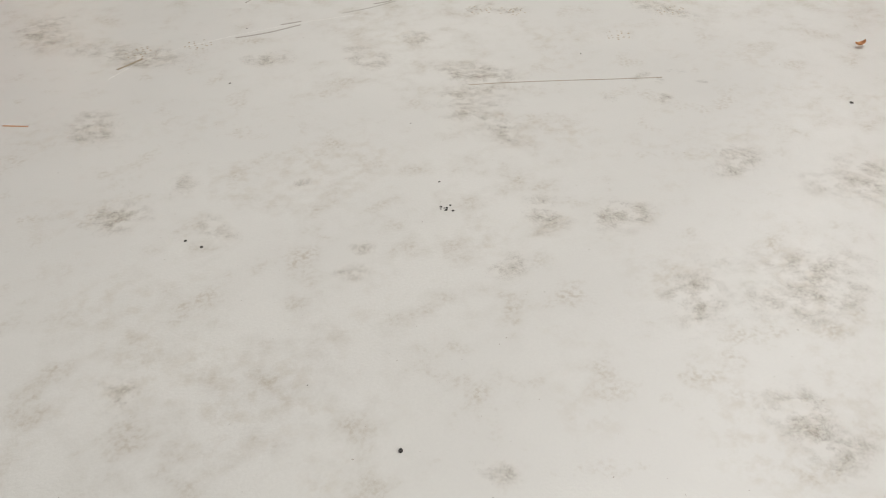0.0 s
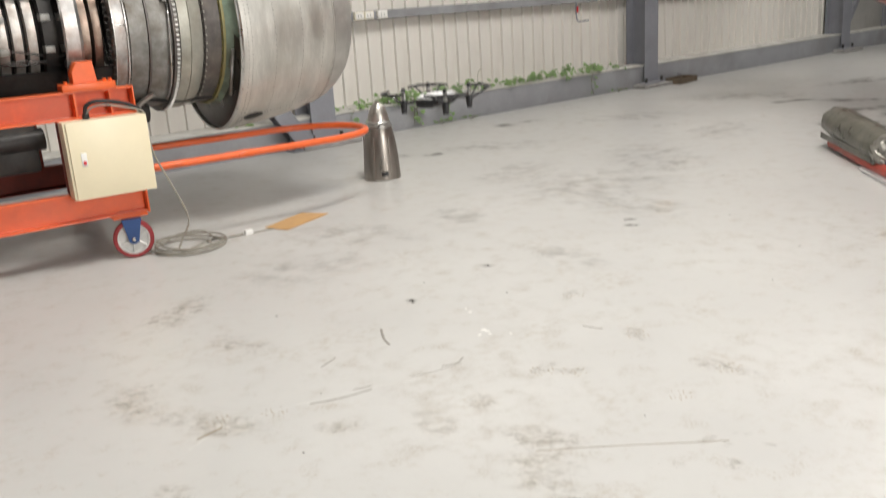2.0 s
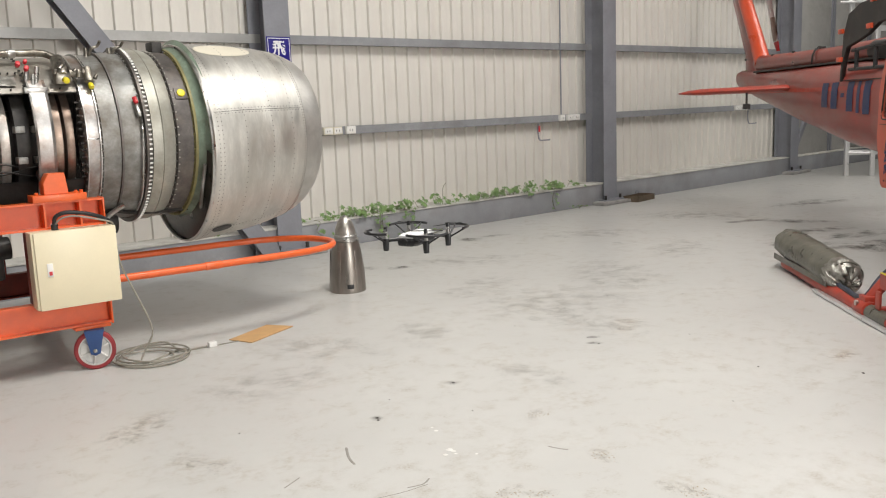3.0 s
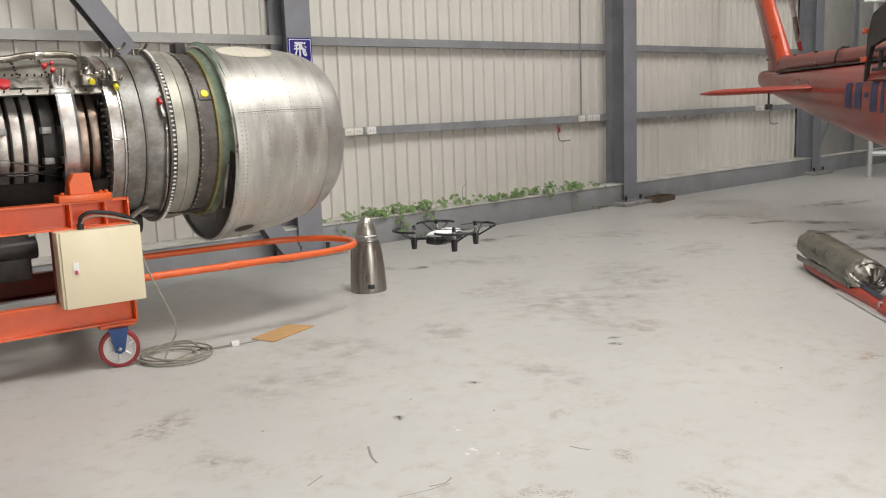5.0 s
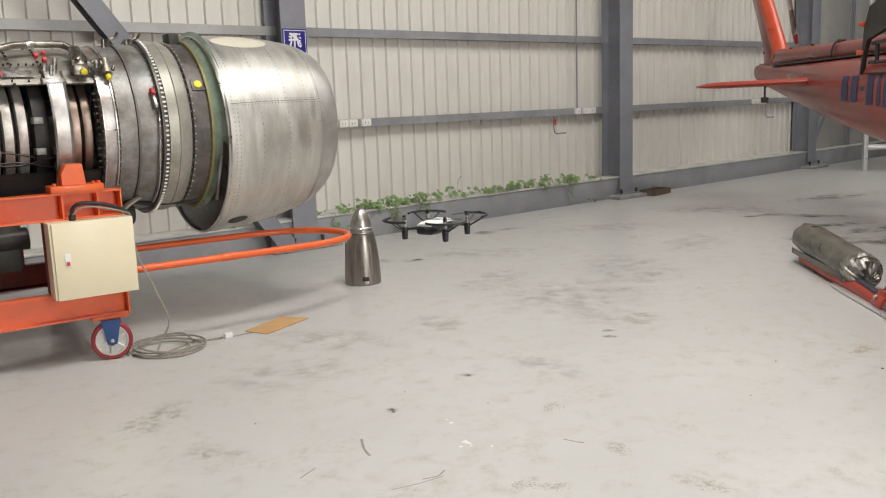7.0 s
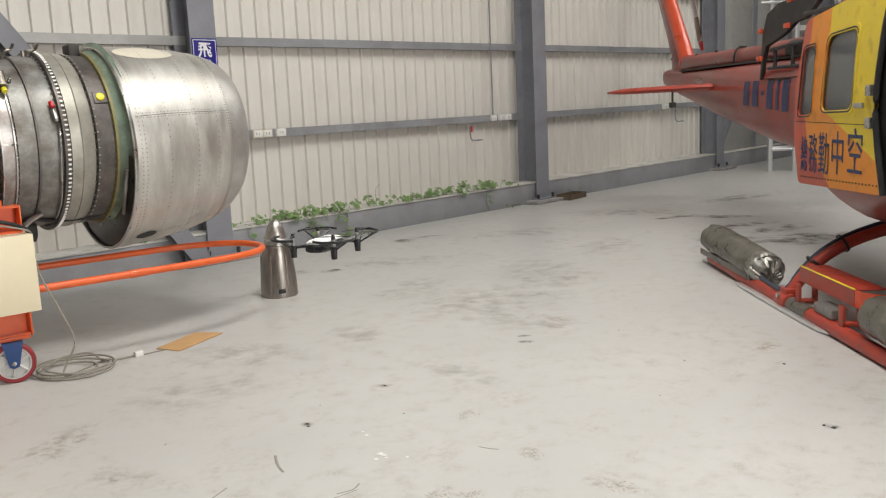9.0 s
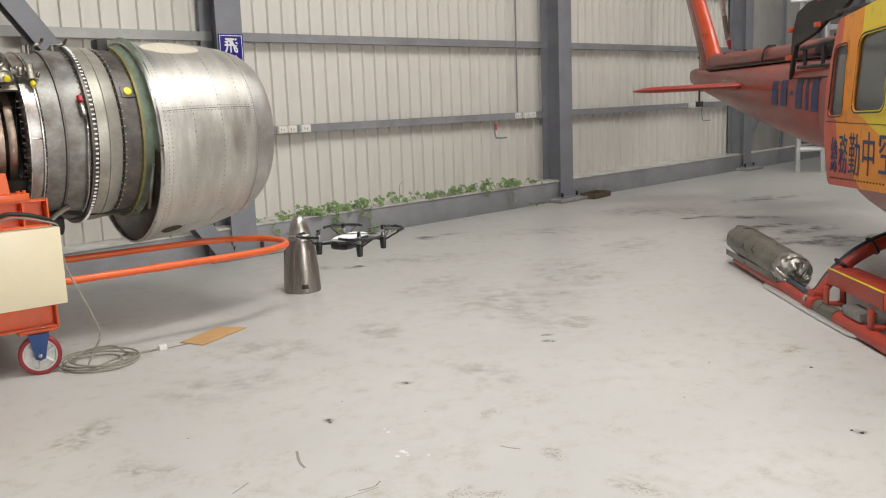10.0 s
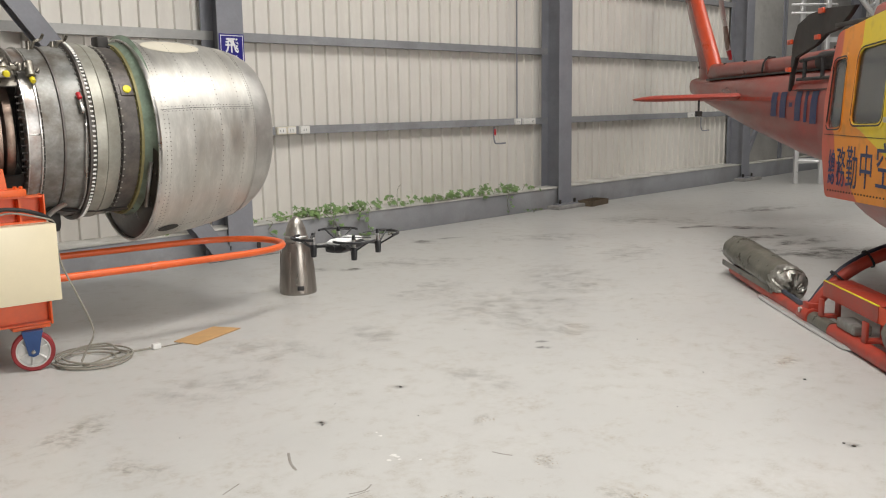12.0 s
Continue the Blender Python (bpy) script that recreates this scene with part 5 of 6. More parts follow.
# landing gear: skids, cross tubes, floats, step
for x in (0.0, 2.7):
    side = 1 if x < 1 else -1
    skid = part("skid", tube([(x, 2.4, 0.07), (x, 1.0, 0.055), (x, -2.6, 0.055), (x, -3.3, 0.12), (x, -3.7, 0.32)], 0.052, 16), M["skid_red"], heli, "worn red skid tube")
    part("wear_plate", plate([(-0.09, 1.45), (-0.055, 1.47), (-0.03, 0.6), (-0.04, -0.2), (-0.07, -0.12), (-0.085, 0.4)], 0.024, None, pose(x, 0, 0.008)), M["alu"], skid, "bare metal wear plate under the skid")
    part("grip_sleeve", rod((x, 0.50, 0.056), (x, 0.16, 0.056), 0.055, seg=16), M["float"], skid, "dark anti-slip sleeve")
    for ya, yb, foil_end in ((1.22, 2.62, True), (-3.2, -0.62, False)):
        own = bmesh.new()
        rng = random.Random(7 if foil_end else 9)
        rings = []
        n, m = 64, 48
        for i in range(n + 1):
            t = i / n
            y = ya + (yb - ya) * t
            r = 0.158 * (0.9 + 0.1 * min(1, 8 * t, 8 * (1 - t)))
            sag = 0.035 * (1 - t) if foil_end else 0.0
            ring = []
            for k in range(m):
                a = k * math.tau / m
                w = noise.noise(Vector((3 * math.cos(a), y * 3.2, 3 * math.sin(a) + x)))
                crease = abs(noise.noise(Vector((2.2 * math.cos(a) + 1.5 * t, y * 3.2, 2.2 * math.sin(a) + x))))
                q = r * (0.99 + 0.03 * w - 0.08 * crease)
                ring.append(own.verts.new((x + side * 0.09 + q * math.cos(a), y + 0.03 * w * (t < 0.04 or t > 0.96), 0.205 + 0.02 * t - sag + (q - 0.4 * sag) * math.sin(a) * (0.86 if math.sin(a) < 0 else 1.0))))
            rings.append(ring)
        for a, b in zip(rings, rings[1:]):
            for k in range(m):
                own.faces.new((a[k], a[(k + 1) % m], b[(k + 1) % m], b[k]))
        own.faces.new(rings[0])
        own.faces.new(rings[-1])
        bag = part("float_bag", own, M["float"], heli, "packed grey-green emergency float bag", 60)
        if foil_end:
            own = bmesh.new()
            rings = []
            for i, (dy, rr) in enumerate(((0.16, 0.146), (0.12, 0.156), (0.07, 0.158), (0.02, 0.153), (-0.03, 0.128), (-0.055, 0.09), (-0.065, 0.05), (-0.06, 0.02))):
                ring = []
                for k in range(40):
                    a = k * math.tau / 40
                    w = noise.noise(Vector((5 * math.cos(a), i * 1.7, 5 * math.sin(a))))
                    w2 = abs(noise.noise(Vector((4 * math.cos(a) + dy * 9, dy * 22, 4 * math.sin(a) + 5))))
                    q = rr * (1.0 + 0.05 * w - (0.14 if rr > 0.12 else 0.03) * w2)
                    ring.append(own.verts.new((x + side * 0.09 + q * math.cos(a), ya + dy + 0.045 * w, 0.17 + q * 0.95 * math.sin(a) + 0.8 * min(0.0, dy))))
                rings.append(ring)
            for a, b in zip(rings, rings[1:]):
                for k in range(40):
                    own.faces.new((a[k], a[(k + 1) % 40], b[(k + 1) % 40], b[k]))
            own.faces.new(rings[-1])
            part("foil_end", own, M["foil"], bag, "crumpled silver foil end of the float")
            part("seam_flap", box(x - side * 0.0525 - 0.0025, x - side * 0.0525 + 0.0025, ya + 0.02, yb - 0.02, 0.085, 0.14, 0.002), M["float"], bag)
    for y in (0.6, -1.9):
        tubepts = [(x, y, 0.09), (x + side * 0.12, y, 0.24), (x + side * 0.3, y, 0.4), (x + side * 0.55, y, 0.52), (x + side * 0.9, y, 0.60), (x + side * 1.35, y, 0.62)]
        ct = part("cross_tube", tube(tubepts, 0.045, 16), M["skid_red"], heli, "arched red cross tube")
        part("saddle", rod((x, y + 0.09, 0.06), (x, y - 0.09, 0.06), 0.066, seg=16, bevel=0.006, bm=box(x - 0.03, x + 0.06, y - 0.06, y + 0.06, 0.06, 0.16, 0.01)), M["skid_red"], ct)
        part("clamp_bolt", rod((x - 0.07, y + 0.02, 0.1), (x - 0.05, y + 0.02, 0.1), 0.02, seg=10), M["steel"], ct)
        hose = [(p[0], p[1] - 0.035 + 0.07, p[2] + 0.045) for p in tubepts]
        part("air_hose", tube(([(x + side * 0.02, 1.24, 0.12), (x + side * 0.01, 0.98, 0.115)] if y > 0 else [(x, y + 0.28, 0.17)]) + hose, 0.021, 10), M["hose_slate"], ct, "dark blue float inflation hose")
        for q in (1, 2):
            p = (Vector(tubepts[q]) + Vector(tubepts[q + 1])) / 2 + Vector((0, 0.015, 0.02))
            part("hose_clip", lathe([(-0.008, 0.066), (-0.008, 0.073), (0.008, 0.073), (0.008, 0.066), (-0.008, 0.066)], 20, axis="z"), M["black"], ct).matrix_basis = Matrix.Translation(p) @ pose(0, 0, 0, 0, side * (44 if q == 1 else 62), 0)
# boarding step over the near skid
step = part("boarding_step", plate([(0.49, 0.235), (0.49, 0.345), (-0.36, 0.345), (-0.36, 0.235)], 0.008, None, Matrix(((0, 0, 1, 0.05), (1, 0, 0, 0), (0, 1, 0, 0), (0, 0, 0, 1)))), M["skid_red"], heli, "red boarding step above the skid")
part("step_edge", box(0.048, 0.062, -0.36, 0.49, 0.345, 0.352, 0.001), M["yellow_cap"], step, "yellow edge strip")
part("step_tread", box(0.058, 0.26, -0.36, 0.49, 0.335, 0.345, 0.002), M["skid_red"], step)
own = bmesh.new()
prev = None
for k in range(9):
    a = radians(k * 90 / 8)
    x, y = 0.054 + 0.2 * (1 - math.cos(a)), -0.36 - 0.2 * math.sin(a)
    ring = [own.verts.new((x, y, z)) for z in (0.235, 0.345)] + [own.verts.new((x + 0.008 * math.cos(a), y + 0.008 * math.sin(a), z)) for z in (0.345, 0.235)]
    if prev:
        for j in range(4):
            own.faces.new((prev[j], prev[(j + 1) % 4], ring[(j + 1) % 4], ring[j]))
    prev = ring
part("step_end", own, M["heli_orange"], step, "bright rounded step end")
for y in (0.36, -0.33):
    own = box(-0.02, 0.0, y - 0.035, y + 0.035, 0.05, 0.24, 0.006)
    box(0.1, 0.12, y - 0.035, y + 0.035, 0.08, 0.30, 0.006, own)
    box(-0.02, 0.12, y - 0.035, y + 0.035, 0.10, 0.125, 0.006, own)
    part("step_bracket", own, M["skid_red"], step)
part("ballast_block", box(-0.02, 0.10, -0.20, 0.08, 0.105, 0.175, 0.012), M["core_grey"], step, "grey metal fitting on the skid")

# ---- far aluminium stair ----
stair = thing("access_stair", Matrix.Identity(4), "white aluminium rolling access stair behind the helicopter", "stair")
for x, y in ((7.87, 17.2), (8.26, 16.96), (9.3, 17.2), (9.7, 16.96)):
    part("leg", box(x - 0.04, x + 0.04, y - 0.04, y + 0.04, 0, 3.6, 0.006), M["alu"], stair)
for z in (0.45, 1.6, 2.8):
    part("cross_bar", box(7.87, 9.3, 17.17, 17.23, z - 0.05, z + 0.05, 0.004), M["alu"], stair)
    part("cross_bar", rod((7.87, 17.2, z), (8.26, 16.96, z), 0.03, seg=8), M["alu"], stair)
a, b = Vector((8.25, 17.0, 4.3)), Vector((9.35, 16.6, 2.75))
for off in (0.0, 0.55):
    o = Vector((off * 0.8, off, 0.25 * off))
    part("stringer", rod(a + o, b + o, 0.05, seg=8), M["alu"], stair)
for k in range(9):
    p = a + (b - a) * (k + 0.5) / 9
    part("tread", rod(p, p + Vector((0.44, 0.55, 0.14)), 0.035, seg=8), M["alu"], stair)
for k in range(3):
    part("guard_rail", rod((7.6, 17.1, 3.3 + 0.16 * k), (8.5, 17.1, 3.3 + 0.16 * k), 0.025, seg=8), M["alu"], stair)

# ---- the small drone, hovering ----
drone = thing("quadcopter_drone", pose(-0.046, 1.782, 1.391, 0.5, 0, 0) @ pose(0, 0, 0, 0, 0, -28), "small hovering drone with white shell and black prop guards", "drone")
BODYL = [(-0.05, 0.012, -0.006, 0.006), (-0.046, 0.019, -0.011, 0.010), (-0.03, 0.021, -0.013, 0.0135), (0.03, 0.021, -0.013, 0.0135), (0.044, 0.018, -0.011, 0.009), (0.049, 0.012, -0.006, 0.006)]
part("hull", loft([super_ring(y, 0, w + 0.0005, a + 0.001, b - 0.004, 20, 4) for y, w, a, b in BODYL]), M["drone_black"], drone, "black lower hull")
part("shell", loft([super_ring(y, 0, w - 0.0008, 0.0065, b + 0.001, 20, 3.2) for y, w, a, b in BODYL[1:5]]), M["drone_white"], drone, "glossy white upper shell")
part("camera_lens", rod((0, -0.048, 0), (0, -0.053, 0), 0.006, seg=14), M["black"], drone)
for sx in (-1, 1):
    for sy in (-1, 1):
        mx, my = sx * 0.047, sy * 0.047
        arm = part("arm", tube([(sx * 0.017, sy * 0.022, 0.001), (sx * 0.031, sy * 0.034, 0.001), (mx - sx * 0.004, my, -0.001)], 0.0026, 8), M["drone_black"], drone)
        part("arm_rib", tube([(sx * 0.014, sy * 0.035, 0.001), (sx * 0.029, sy * 0.043, 0.001), (mx, my - sy * 0.001, -0.001)], 0.0026, 8), M["drone_black"], arm)
        part("leg", rod((mx, my, -0.021), (mx, my, 0.004), 0.0056, 0.0073, 14, bevel=0.001), M["drone_black"], arm)
        part("motor", rod((mx, my, 0.004), (mx, my, 0.019), 0.0042, seg=14), M["drone_motor"], arm, "silver motor can")
        part("prop_hub", rod((mx, my, 0.019), (mx, my, 0.028), 0.0042, 0.003, 12), M["drone_black"], arm)
        out = math.atan2(sy, sx)
        skew = 10 * sx * sy
        arc = [(mx + 0.042 * math.cos(out + t), my + 0.042 * math.sin(out + t), 0.019) for t in [radians(d + skew) for d in range(-70, 71, 14)]]
        g = part("prop_guard", tube(arc, 0.0026, 8, steps=3), M["drone_black"], drone, "black curved prop guard")
        for d in (-46, 40):
            t = out + radians(d + skew)
            part("guard_strut", rod((mx + 0.007 * math.cos(t), my + 0.007 * math.sin(t), -0.001), (mx + 0.042 * math.cos(t), my + 0.042 * math.sin(t), 0.019), 0.0018, seg=6), M["drone_black"], g)
        for k in (0, 1):
            t = 0.7 * sx + 0.4 * sy + k * math.pi
            p = Vector((mx, my, 0.0235))
            d = Vector((math.cos(t), math.sin(t), 0))
            own = bmesh.new()
            n = Vector((-d.y, d.x, 0))
            ring = [p + d * 0.003 - n * 0.0015, p + d * 0.014 - n * 0.003, p + d * 0.035 - n * 0.0015, p + d * 0.035 + n * 0.001, p + d * 0.012 + n * 0.0025]
            vs = [own.verts.new(v) for v in ring]
            f = own.faces.new(vs)
            up = bmesh.ops.extrude_face_region(own, geom=[f])
            bmesh.ops.translate(own, vec=(0, 0, 0.0012), verts=[v for v in up["geom"] if isinstance(v, bmesh.types.BMVert)])
            part("propeller_blade", own, M["drone_black"], arm)

# ---- vine along the kerb ----
def palm_leaf(own, m, size, rng):
    """A five-lobed leaf, cupped along its middle."""
    mid = own.verts.new(m @ Vector((0, 0, 0)))
    line = []
    for j, (deg, reach) in enumerate(((-150, 0.3), (-100, 0.72), (-76, 0.42), (-45, 0.92), (-22, 0.5), (0, 1.1), (22, 0.5), (45, 0.92), (76, 0.42), (100, 0.72), (150, 0.3))):
        a, r = radians(deg), size * reach * rng.uniform(0.88, 1.1)
        line.append(own.verts.new(m @ Vector((r * math.cos(a), r * math.sin(a), -0.35 * r * (r / size) + 0.05 * size * (j % 2)))))
    for p, q in zip(line, line[1:]):
        own.faces.new((mid, p, q))


def vine(x, length, height, count, seed, trails=()):
    """Clump on the ledge; trails are (offset, depth) of runners hanging over the kerb."""
    rng = random.Random(seed)
    v = thing("vine_plant", TO_WALL @ pose(x, 0.06, 0.336), "green leafy vine creeping along the kerb ledge", "plant", "vines along the wall")
    tips = []
    for k in range(max(2, count // 5)):
        a = Vector((rng.uniform(0, length), rng.uniform(-0.05, 0.1), 0))
        b = a + Vector((rng.uniform(-0.08, 0.08), rng.uniform(-0.05, 0.02), height * rng.uniform(0.25, 0.7)))
        c = b + Vector((rng.uniform(-0.1, 0.1), rng.uniform(-0.06, 0.0), height * rng.uniform(-0.15, 0.3)))
        part("stem", tube([a, b, c], 0.003, 5, steps=3), M["stem"], v)
        tips += [b, c]
    spots = [(rng.choice(tips), 1.0) for k in range(count)]
    for off, deep in trails:
        line = [Vector((off, 0.0, 0.02)), Vector((off + rng.uniform(-0.03, 0.03), -0.1, 0.0)), Vector((off + rng.uniform(-0.04, 0.06), -0.105, -0.5 * deep)), Vector((off + rng.uniform(-0.02, 0.1), -0.11, -deep))]
        part("runner", tube(line, 0.003, 5, steps=4), M["stem"], v)
        for k in range(int(5 + deep * 14)):
            t = rng.random()
            spots.append((line[1] + (line[3] - line[1]) * t + Vector((0, -0.02, 0)), 0.85))
    own = bmesh.new()
    for p, scale in spots:
        t = p + Vector((rng.gauss(0, 0.045), rng.gauss(0, 0.02), rng.gauss(0, 0.022)))
        size = rng.uniform(0.028, 0.062) * scale
        m = Matrix.Translation(t) @ Euler((rng.uniform(0.1, 1.15), rng.uniform(-0.5, 0.5), rng.uniform(-0.7, 0.7)), "ZYX").to_matrix().to_4x4() @ Matrix.Rotation(radians(rng.uniform(-150, -30)), 4, "Z")
        palm_leaf(own, m, size, rng)
    tagged(part("leaves", own, M["leaf"], v, "thin five-lobed leaves", 0), kind="stuff")


for i, (x, w, h, c, trails) in enumerate((
        (-1.45, 0.3, 0.09, 12, ()), (-0.16, 0.1, 0.06, 6, ((0.16, 0.2),)), (0.12, 0.14, 0.08, 14, ()), (0.34, 0.2, 0.10, 22, ()), (0.58, 0.34, 0.13, 52, ((0.28, 0.12),)),
        (0.90, 0.26, 0.12, 40, ((0.0, 0.27), (0.08, 0.33))), (1.24, 0.2, 0.14, 30, ((0.1, 0.1), (0.26, 0.34))), (1.6, 0.2, 0.12, 14, ()), (2.0, 0.1, 0.2, 14, ()), (2.16, 0.2, 0.07, 14, ()),
        (2.5, 0.3, 0.11, 36, ()), (2.85, 0.3, 0.11, 36, ()), (3.2, 0.24, 0.12, 28, ()), (3.42, 0.3, 0.18, 44, ()), (3.72, 0.3, 0.11, 26, ()), (4.05, 0.3, 0.15, 40, ((0.16, 0.3),)),
        (4.4, 0.3, 0.14, 32, ()), (4.8, 0.3, 0.05, 10, ()), (2.0, 0.06, 0.42, 3, ()))):
    vine(x, w, h, c, 300 + i, trails)


def weed(x, y, n, seed):
    rng = random.Random(seed)
    v = thing("floor_weed", TO_WALL @ pose(x, y, 0), "small green weed growing at the kerb foot", "plant", "weeds at the kerb foot")
    own = bmesh.new()
    for k in range(4):
        tube([(0, 0, 0), (rng.uniform(-0.06, 0.06), rng.uniform(-0.06, 0.02), 0.04), (rng.uniform(-0.12, 0.12), rng.uniform(-0.1, 0.02), 0.06)], 0.003, 5, own, steps=3)
    part("stem", own, M["stem"], v)
    own = bmesh.new()
    for k in range(n):
        m = Matrix.Translation((rng.gauss(0, 0.09), rng.gauss(0, 0.04), 0.03 + 0.03 * rng.random())) @ Euler((rng.uniform(-0.6, 0.6), rng.uniform(-0.5, 0.5), rng.uniform(0, 6))).to_matrix().to_4x4()
        q = rng.uniform(0.018, 0.035)
        pts = [own.verts.new(m @ Vector((q * (1 if j % 2 == 0 else 0.5) * math.cos(j * math.tau / 10), q * (1 if j % 2 == 0 else 0.5) * math.sin(j * math.tau / 10), 0.004 * j % 0.01))) for j in range(10)]
        own.faces.new(pts)
    tagged(part("leaves", own, M["leaf"], v, "", 0), kind="stuff")


weed(1.3, -0.09, 14, 21)
weed(1.75, -0.12, 9, 22)
weed(4.75, -0.1, 12, 23)

# ---- floor marks and litter ----
def stain(x, y, r, material, label, squash=1.0, turn=0.0, lift=0.0012):
    own = bmesh.new()
    bmesh.ops.create_circle(own, cap_ends=True, segments=24, radius=1.0)
    ob = single("floor_stain", own, material, pose(x, y, lift, 0, 0, turn) @ Matrix.Diagonal((r, r * squash, 1, 1)), label, "stain", "floor stains", "structure", smooth=0)
    return ob


k = 0
for x, y, r, sq in ((0.85, 2.87, 0.035, 0.8), (0.83, 2.72, 0.045, 0.8), (0.65, 2.74, 0.025, 0.9), (0.99, 2.86, 0.03, 0.8), (0.92, 2.93, 0.035, 0.7), (0.78, 2.90, 0.05, 0.5), (0.19, 2.73, 0.2, 0.7), (0.29, 2.55, 0.13, 0.7),
                    (0.16, 1.16, 0.05, 0.7), (-0.57, 3.11, 0.13, 0.5), (0.87, 1.19, 0.08, 0.7), (-0.7, 2.23, 0.08, 0.6), (-0.66, 1.39, 0.06, 0.8), (0.2, 2.95, 0.18, 0.5), (-0.15, 1.90, 0.05, 0.7), (0.23, 1.81, 0.07, 0.7), (0.35, 2.05, 0.09, 0.8), (-1.08, 2.61, 0.16, 0.6), (-1.10, 3.16, 0.25, 0.4), (0.57, 2.04, 0.1, 0.8), (0.97, 2.31, 0.12, 0.7), (-0.02, 3.27, 0.09, 0.6),
                    (-0.19, 3.09, 0.15, 0.5), (-0.85, 2.08, 0.1, 0.8), (-0.34, 2.24, 0.03, 0.8), (0.70, 1.70, 0.16, 0.6), (0.80, 1.28, 0.11, 0.7), (-0.56, 2.01, 0.08, 0.6), (-0.17, 1.81, 0.045, 0.8), (0.97, 1.72, 0.2, 0.8), (0.46, 4.50, 0.1, 0.5),
                    (0.71, 3.92, 0.11, 0.5), (1.00, 3.51, 0.16, 0.4), (0.37, 3.54, 0.08, 0.5), (0.25, 3.57, 0.08, 0.5), (-1.68, 4.48, 0.28, 0.5), (-1.5, 3.4, 0.2, 0.6), (-1.2, 4.0, 0.2, 0.5), (1.3, 2.2, 0.2, 0.6)):
    k += 1
    stain(x, y, r * 1.35, M["stain"], "brown smudge of dried dirt on the floor", sq, 37 * k)
for x, y, r, sq in ((0.29, 10.73, 0.18, 0.7), (2.09, 10.1, 0.12, 0.8), (1.01, 5.86, 0.06, 0.6), (1.02, 6.02, 0.06, 0.5), (0.01, 5.09, 0.045, 0.8), (-0.40, 4.52, 0.035, 1.0), (-0.51, 9.0, 0.12, 0.8), (2.22, 3.99, 0.04, 0.9), (4.5, 10.5, 0.5, 0.3), (4.85, 10.1, 0.55, 0.35), (4.5, 9.2, 0.7, 0.35), (5.0, 9.4, 0.6, 0.4), (4.1, 10.2, 0.3, 0.4), (4.0, 11.5, 0.35, 0.3), (5.6, 13.2, 0.8, 0.3), (4.6, 11.3, 0.5, 0.3), (3.9, 9.6, 0.45, 0.35), (-1.0, 9.0, 0.25, 0.5), (0.7, 11.0, 0.25, 0.3)):
    k += 1
    stain(x, y, r * 1.4, M["stain_dark"], "dark oily spot on the coated floor", sq, 12 * (k % 5) - 20)
for x, y, r, sq in ((0.90, 7.19, 0.8, 0.8), (0.3, 7.9, 0.6, 0.6), (1.6, 8.2, 0.8, 0.6), (1.1, 6.4, 0.5, 0.7), (-0.9, 6.0, 0.5, 0.6), (0.2, 9.3, 0.7, 0.5), (-1.1, 5.2, 0.5, 0.6), (2.6, 9.6, 0.7, 0.5), (-0.2, 6.3, 0.4, 0.6), (0.5, 5.2, 0.35, 0.6), (3.6, 12.2, 1.0, 0.5), (1.8, 10.9, 0.8, 0.4)):
    k += 1
    stain(x, y, r * 1.25, M["stain_grey"], "grey tyre scuffing on the coated floor", sq, 31 * k, 0.0008)
for x, y, r, sq in ((1.35, 6.43, 0.1, 0.8), (1.28, 6.2, 0.07, 0.8), (2.50, 5.38, 0.11, 0.8), (-1.34, 2.62, 0.06, 0.25)):
    k += 1
    stain(x, y, r * 1.4, M["stain_orange"], "faint rust-orange spot on the floor", sq, 9 * (k % 4))


def scratch(pts, w, material, label):
    single("floor_scratch", tube([(x, y, 0.0005) for x, y in pts], w, 6, steps=5, flat=0.25), material, Matrix.Identity(4), label, "scratch", "floor scratches")


M["scuff"] = mat("brown_scuff_line", (0.30, 0.25, 0.18), 0.6, 0, 0.2, 40, 150, 0.05)
M["scuff_grey"] = mat("grey_scuff_line", (0.33, 0.31, 0.28), 0.6, 0, 0.2, 40, 150, 0.05)
scratch([(0.17, 2.86), (0.3, 2.872), (0.5, 2.88), (0.7, 2.884), (0.86, 2.89)], 0.0026, M["scuff"], "long thin brown scratch across the floor")
scratch([(-1.13, 2.96), (-0.98, 3.18), (-0.6, 3.4), (-0.25, 3.53)], 0.0008, M["paint_chip"], "pale curved scratch in the floor coating")
scratch([(-0.2, 3.638), (-0.133, 3.669), (-0.105, 3.727)], 0.0045, M["scuff_grey"], "short dark scratch on the floor")
scratch([(-0.523, 4.122), (-0.497, 3.999), (-0.461, 3.914)], 0.007, M["scuff_grey"], "short grey scratch on the floor")
scratch([(-0.73, 3.31), (-0.608, 3.355), (-0.488, 3.428)], 0.0045, M["scuff_grey"], "short dark scratch on the floor")
scratch([(-0.33, 3.54), (-0.216, 3.594), (-0.111, 3.665)], 0.003, M["scuff_grey"], "short dark scratch on the floor")
scratch([(-1.12, 3.04), (-1.077, 3.095), (-1.049, 3.133)], 0.006, M["scuff"], "short brown scuff on the floor")
scratch([(-0.75, 3.678), (-0.7, 3.784)], 0.004, M["scuff_grey"], "short grey scratch on the floor")
scratch([(0.471, 4.053), (0.52, 4.02), (0.56, 4.003)], 0.005, M["scuff_grey"], "short grey scratch on the floor")
scratch([(-0.568, 3.432), (-0.489, 3.463)], 0.0045, M["scuff_grey"], "short grey scratch on the floor")
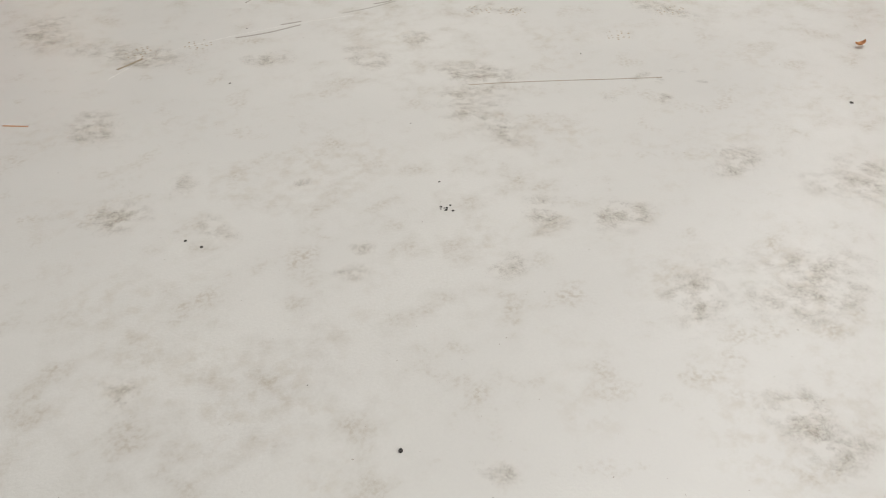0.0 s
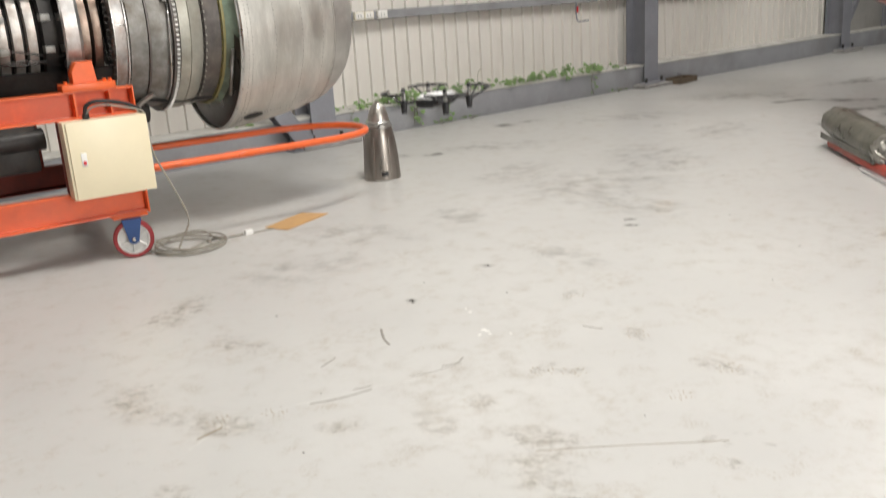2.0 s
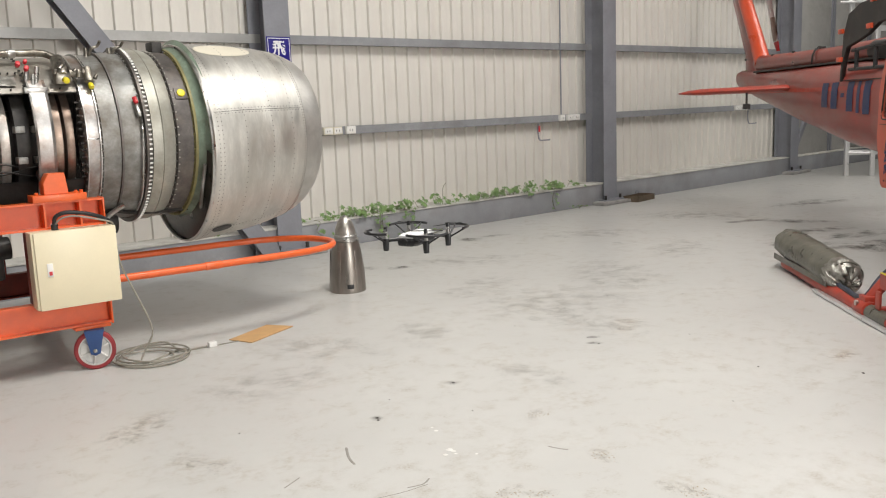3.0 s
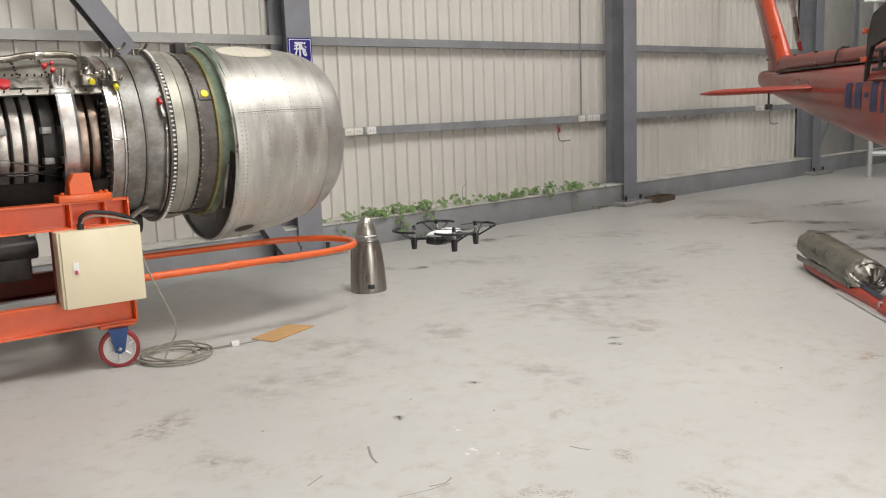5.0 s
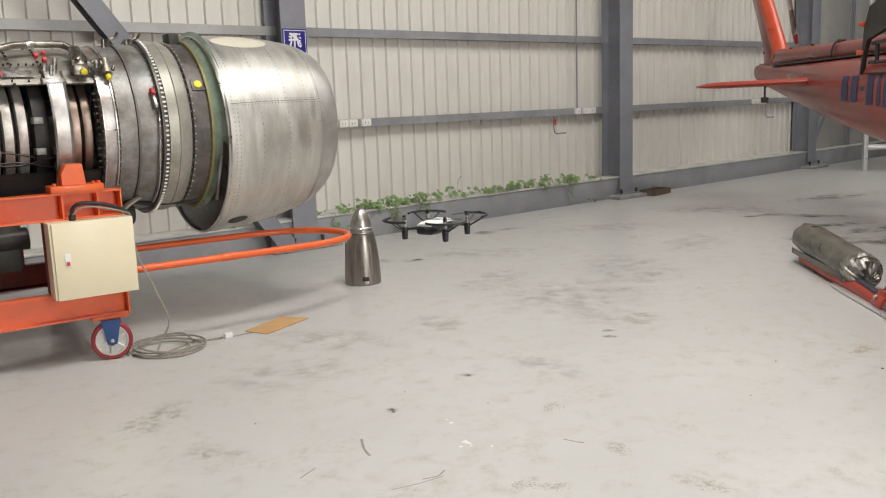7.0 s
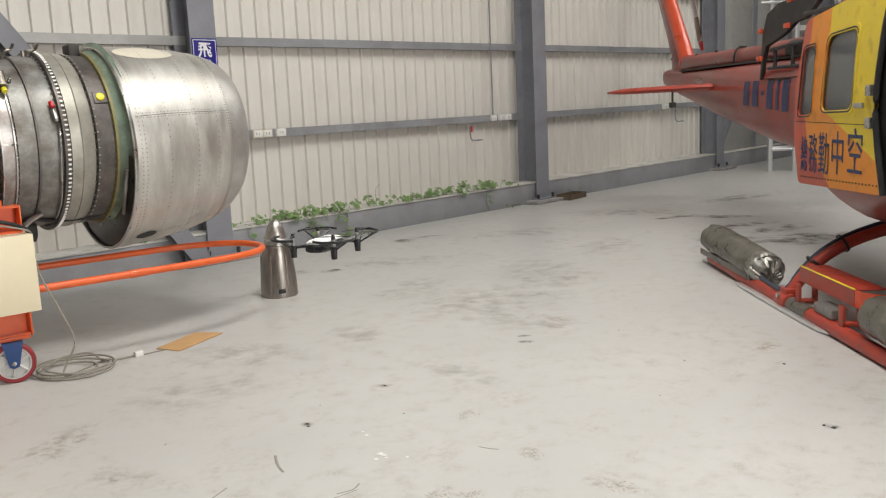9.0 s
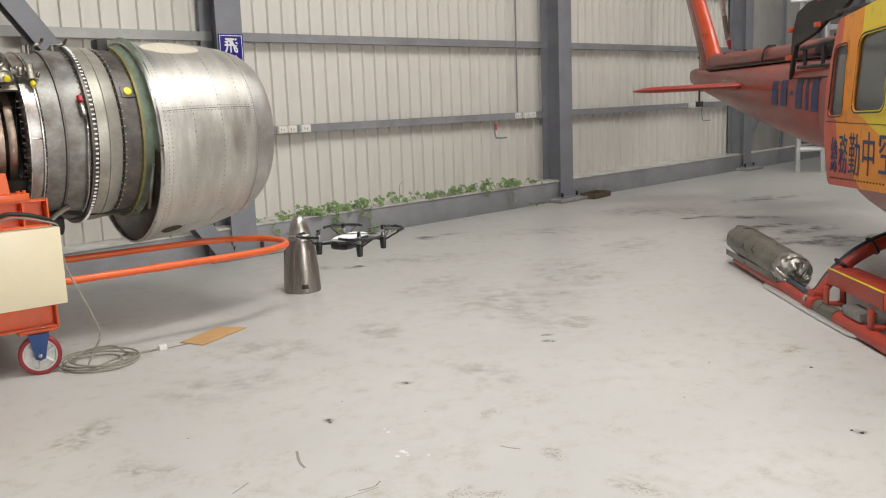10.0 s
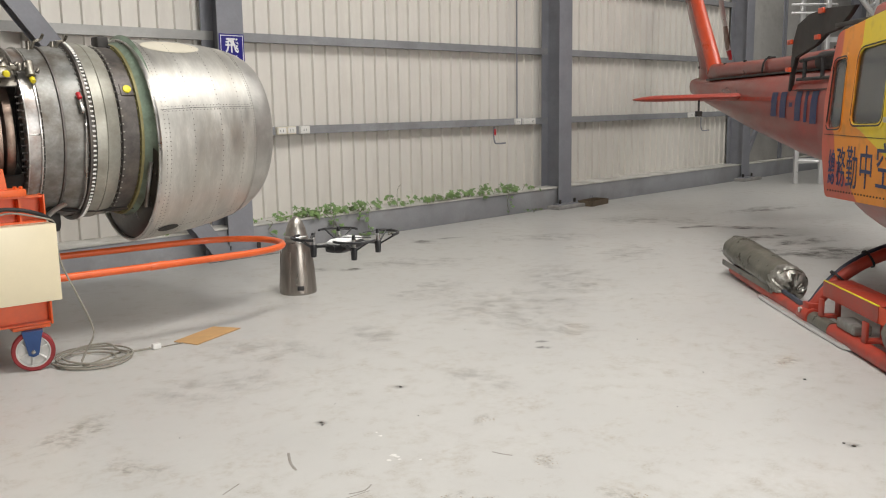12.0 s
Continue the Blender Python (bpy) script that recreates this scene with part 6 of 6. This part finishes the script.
scratch([(-1.382, 2.628), (-1.295, 2.62)], 0.004, M["dry_leaf"], "short orange scratch on the floor")


def footprint(x, y, turn, seed):
    """A shoe's tread left as small dried dots."""
    rng = random.Random(seed)
    own = bmesh.new()
    for i in range(5):
        for j in range(6):
            if rng.random() < 0.62 and ((i - 2) / 2.6) ** 2 + ((j - 2.5) / 3.2) ** 2 < 1:
                m = pose((j - 2.5) * 0.021 + rng.uniform(-0.005, 0.005), (i - 2) * 0.019 + rng.uniform(-0.004, 0.004), 0.0006, 0, 0, rng.uniform(0, 180)) @ Matrix.Diagonal((rng.uniform(0.0035, 0.0065), rng.uniform(0.0022, 0.0042), 1, 1))
                bmesh.ops.create_circle(own, cap_ends=True, segments=8, radius=1.0, matrix=m)
    single("footprint", own, M["scuff_light"], pose(x, y, 0, 0, 0, turn), "faint brown shoe tread print dried on the floor", "footprint", "footprints", "structure", smooth=0)


M["scuff_light"] = mat("dried_tread_dirt", (0.40, 0.33, 0.23), 0.7, 0, 0.2, 40, 150, 0.05)
for i, (x, y, turn) in enumerate(((0.24, 3.55, 10), (0.375, 3.53, -20), (1.03, 3.5, 15), (0.777, 3.26, 0), (-1.07, 3.19, 30), (-0.864, 3.248, 20), (0.472, 4.498, -10), (0.72, 3.921, 15))):
    footprint(x, y, turn, 200 + i)


def litter(name, x, y, r, material, label, category, seed, flat=0.35):
    rng = random.Random(seed)
    own = bmesh.new()
    bmesh.ops.create_icosphere(own, subdivisions=2, radius=r)
    for v in own.verts:
        n = noise.noise(v.co * (2.2 / r) + Vector((seed * 3.1, 0, 0)))
        v.co *= 1 + 0.45 * n
        v.co.z = max(v.co.z * flat, -r * flat * 0.7)
    low = min(v.co.z for v in own.verts)
    bmesh.ops.translate(own, vec=(0, 0, -low), verts=own.verts)
    single(name, own, material, pose(x, y, 0, 0, 0, rng.uniform(0, 360)), label, category, category + " on the floor")


for i, (x, y, r) in enumerate(((-0.24, 1.41, 0.0035), (0.06, 2.23, 0.007), (-0.03, 2.59, 0.004), (-0.63, 1.96, 0.009), (-0.58, 1.93, 0.01), (-0.68, 2.91, 0.009), (1.45, 2.67, 0.014), (-0.35, 4.82, 0.009), (-1.11, 4.37, 0.01), (0.12, 4.59, 0.009),
                               (2.22, 3.97, 0.022), (2.19, 4.01, 0.018), (-0.4, 4.53, 0.016), (-0.39, 4.49, 0.014), (0.02, 5.09, 0.018), (1.0, 5.88, 0.012), (1.03, 5.84, 0.014), (0.98, 6.0, 0.012), (1.7, 6.0, 0.01), (0.5, 6.4, 0.009), (2.0, 7.3, 0.011), (1.55, 4.6, 0.008), (-0.7, 3.4, 0.007), (0.6, 3.1, 0.006), (1.9, 5.2, 0.012), (2.45, 5.0, 0.02))):
    litter("floor_grit", x, y, r * 0.48, M["debris"], "dark crumb of grit lying on the floor", "grit", i)
for i in range(9):
    rng = random.Random(60 + i)
    litter("floor_grit", 0.08 + rng.uniform(-0.02, 0.02), 2.09 + rng.uniform(-0.018, 0.018), rng.uniform(0.002, 0.0042), M["debris"], "dark crumb of grit lying on the floor", "grit", 60 + i)
for i, (x, y, r) in enumerate(((-0.01, 4.05, 0.016), (0.01, 4.03, 0.012), (-0.08, 4.31, 0.011), (-0.03, 3.99, 0.012), (0.12, 3.99, 0.008), (-0.10, 4.36, 0.007), (0.02, 4.0, 0.008))):
    litter("paint_flake", x, y, r, M["paint_chip"], "white flake of paint on the floor", "paint flake", 100 + i, 0.12)
own = bmesh.new()
rows = []
for i in range(7):
    t = i / 6 - 0.5
    w = 0.012 * math.cos(t * 2.6)
    rows.append([own.verts.new((t * 0.05, s * w, 0.004 + 0.05 * t * t + 0.012 * abs(s))) for s in (-1, -0.4, 0.4, 1)])
for a, b in zip(rows, rows[1:]):
    for j in range(3):
        own.faces.new((a[j], a[j + 1], b[j + 1], b[j]))
single("fallen_leaf", own, M["dry_leaf"], pose(1.65, 3.11, 0, 0, 0, 20), "curled dry orange-brown leaf on the floor", "leaf")
own = lathe([(0.0, 0.0024), (0.0, 0.0048), (0.004, 0.0048), (0.004, 0.0024), (0.0, 0.0024)], 12, axis="z")
single("metal_nut", own, M["sooty"], pose(-0.03, 1.22, 0), "small dark metal nut lying on the floor", "nut")
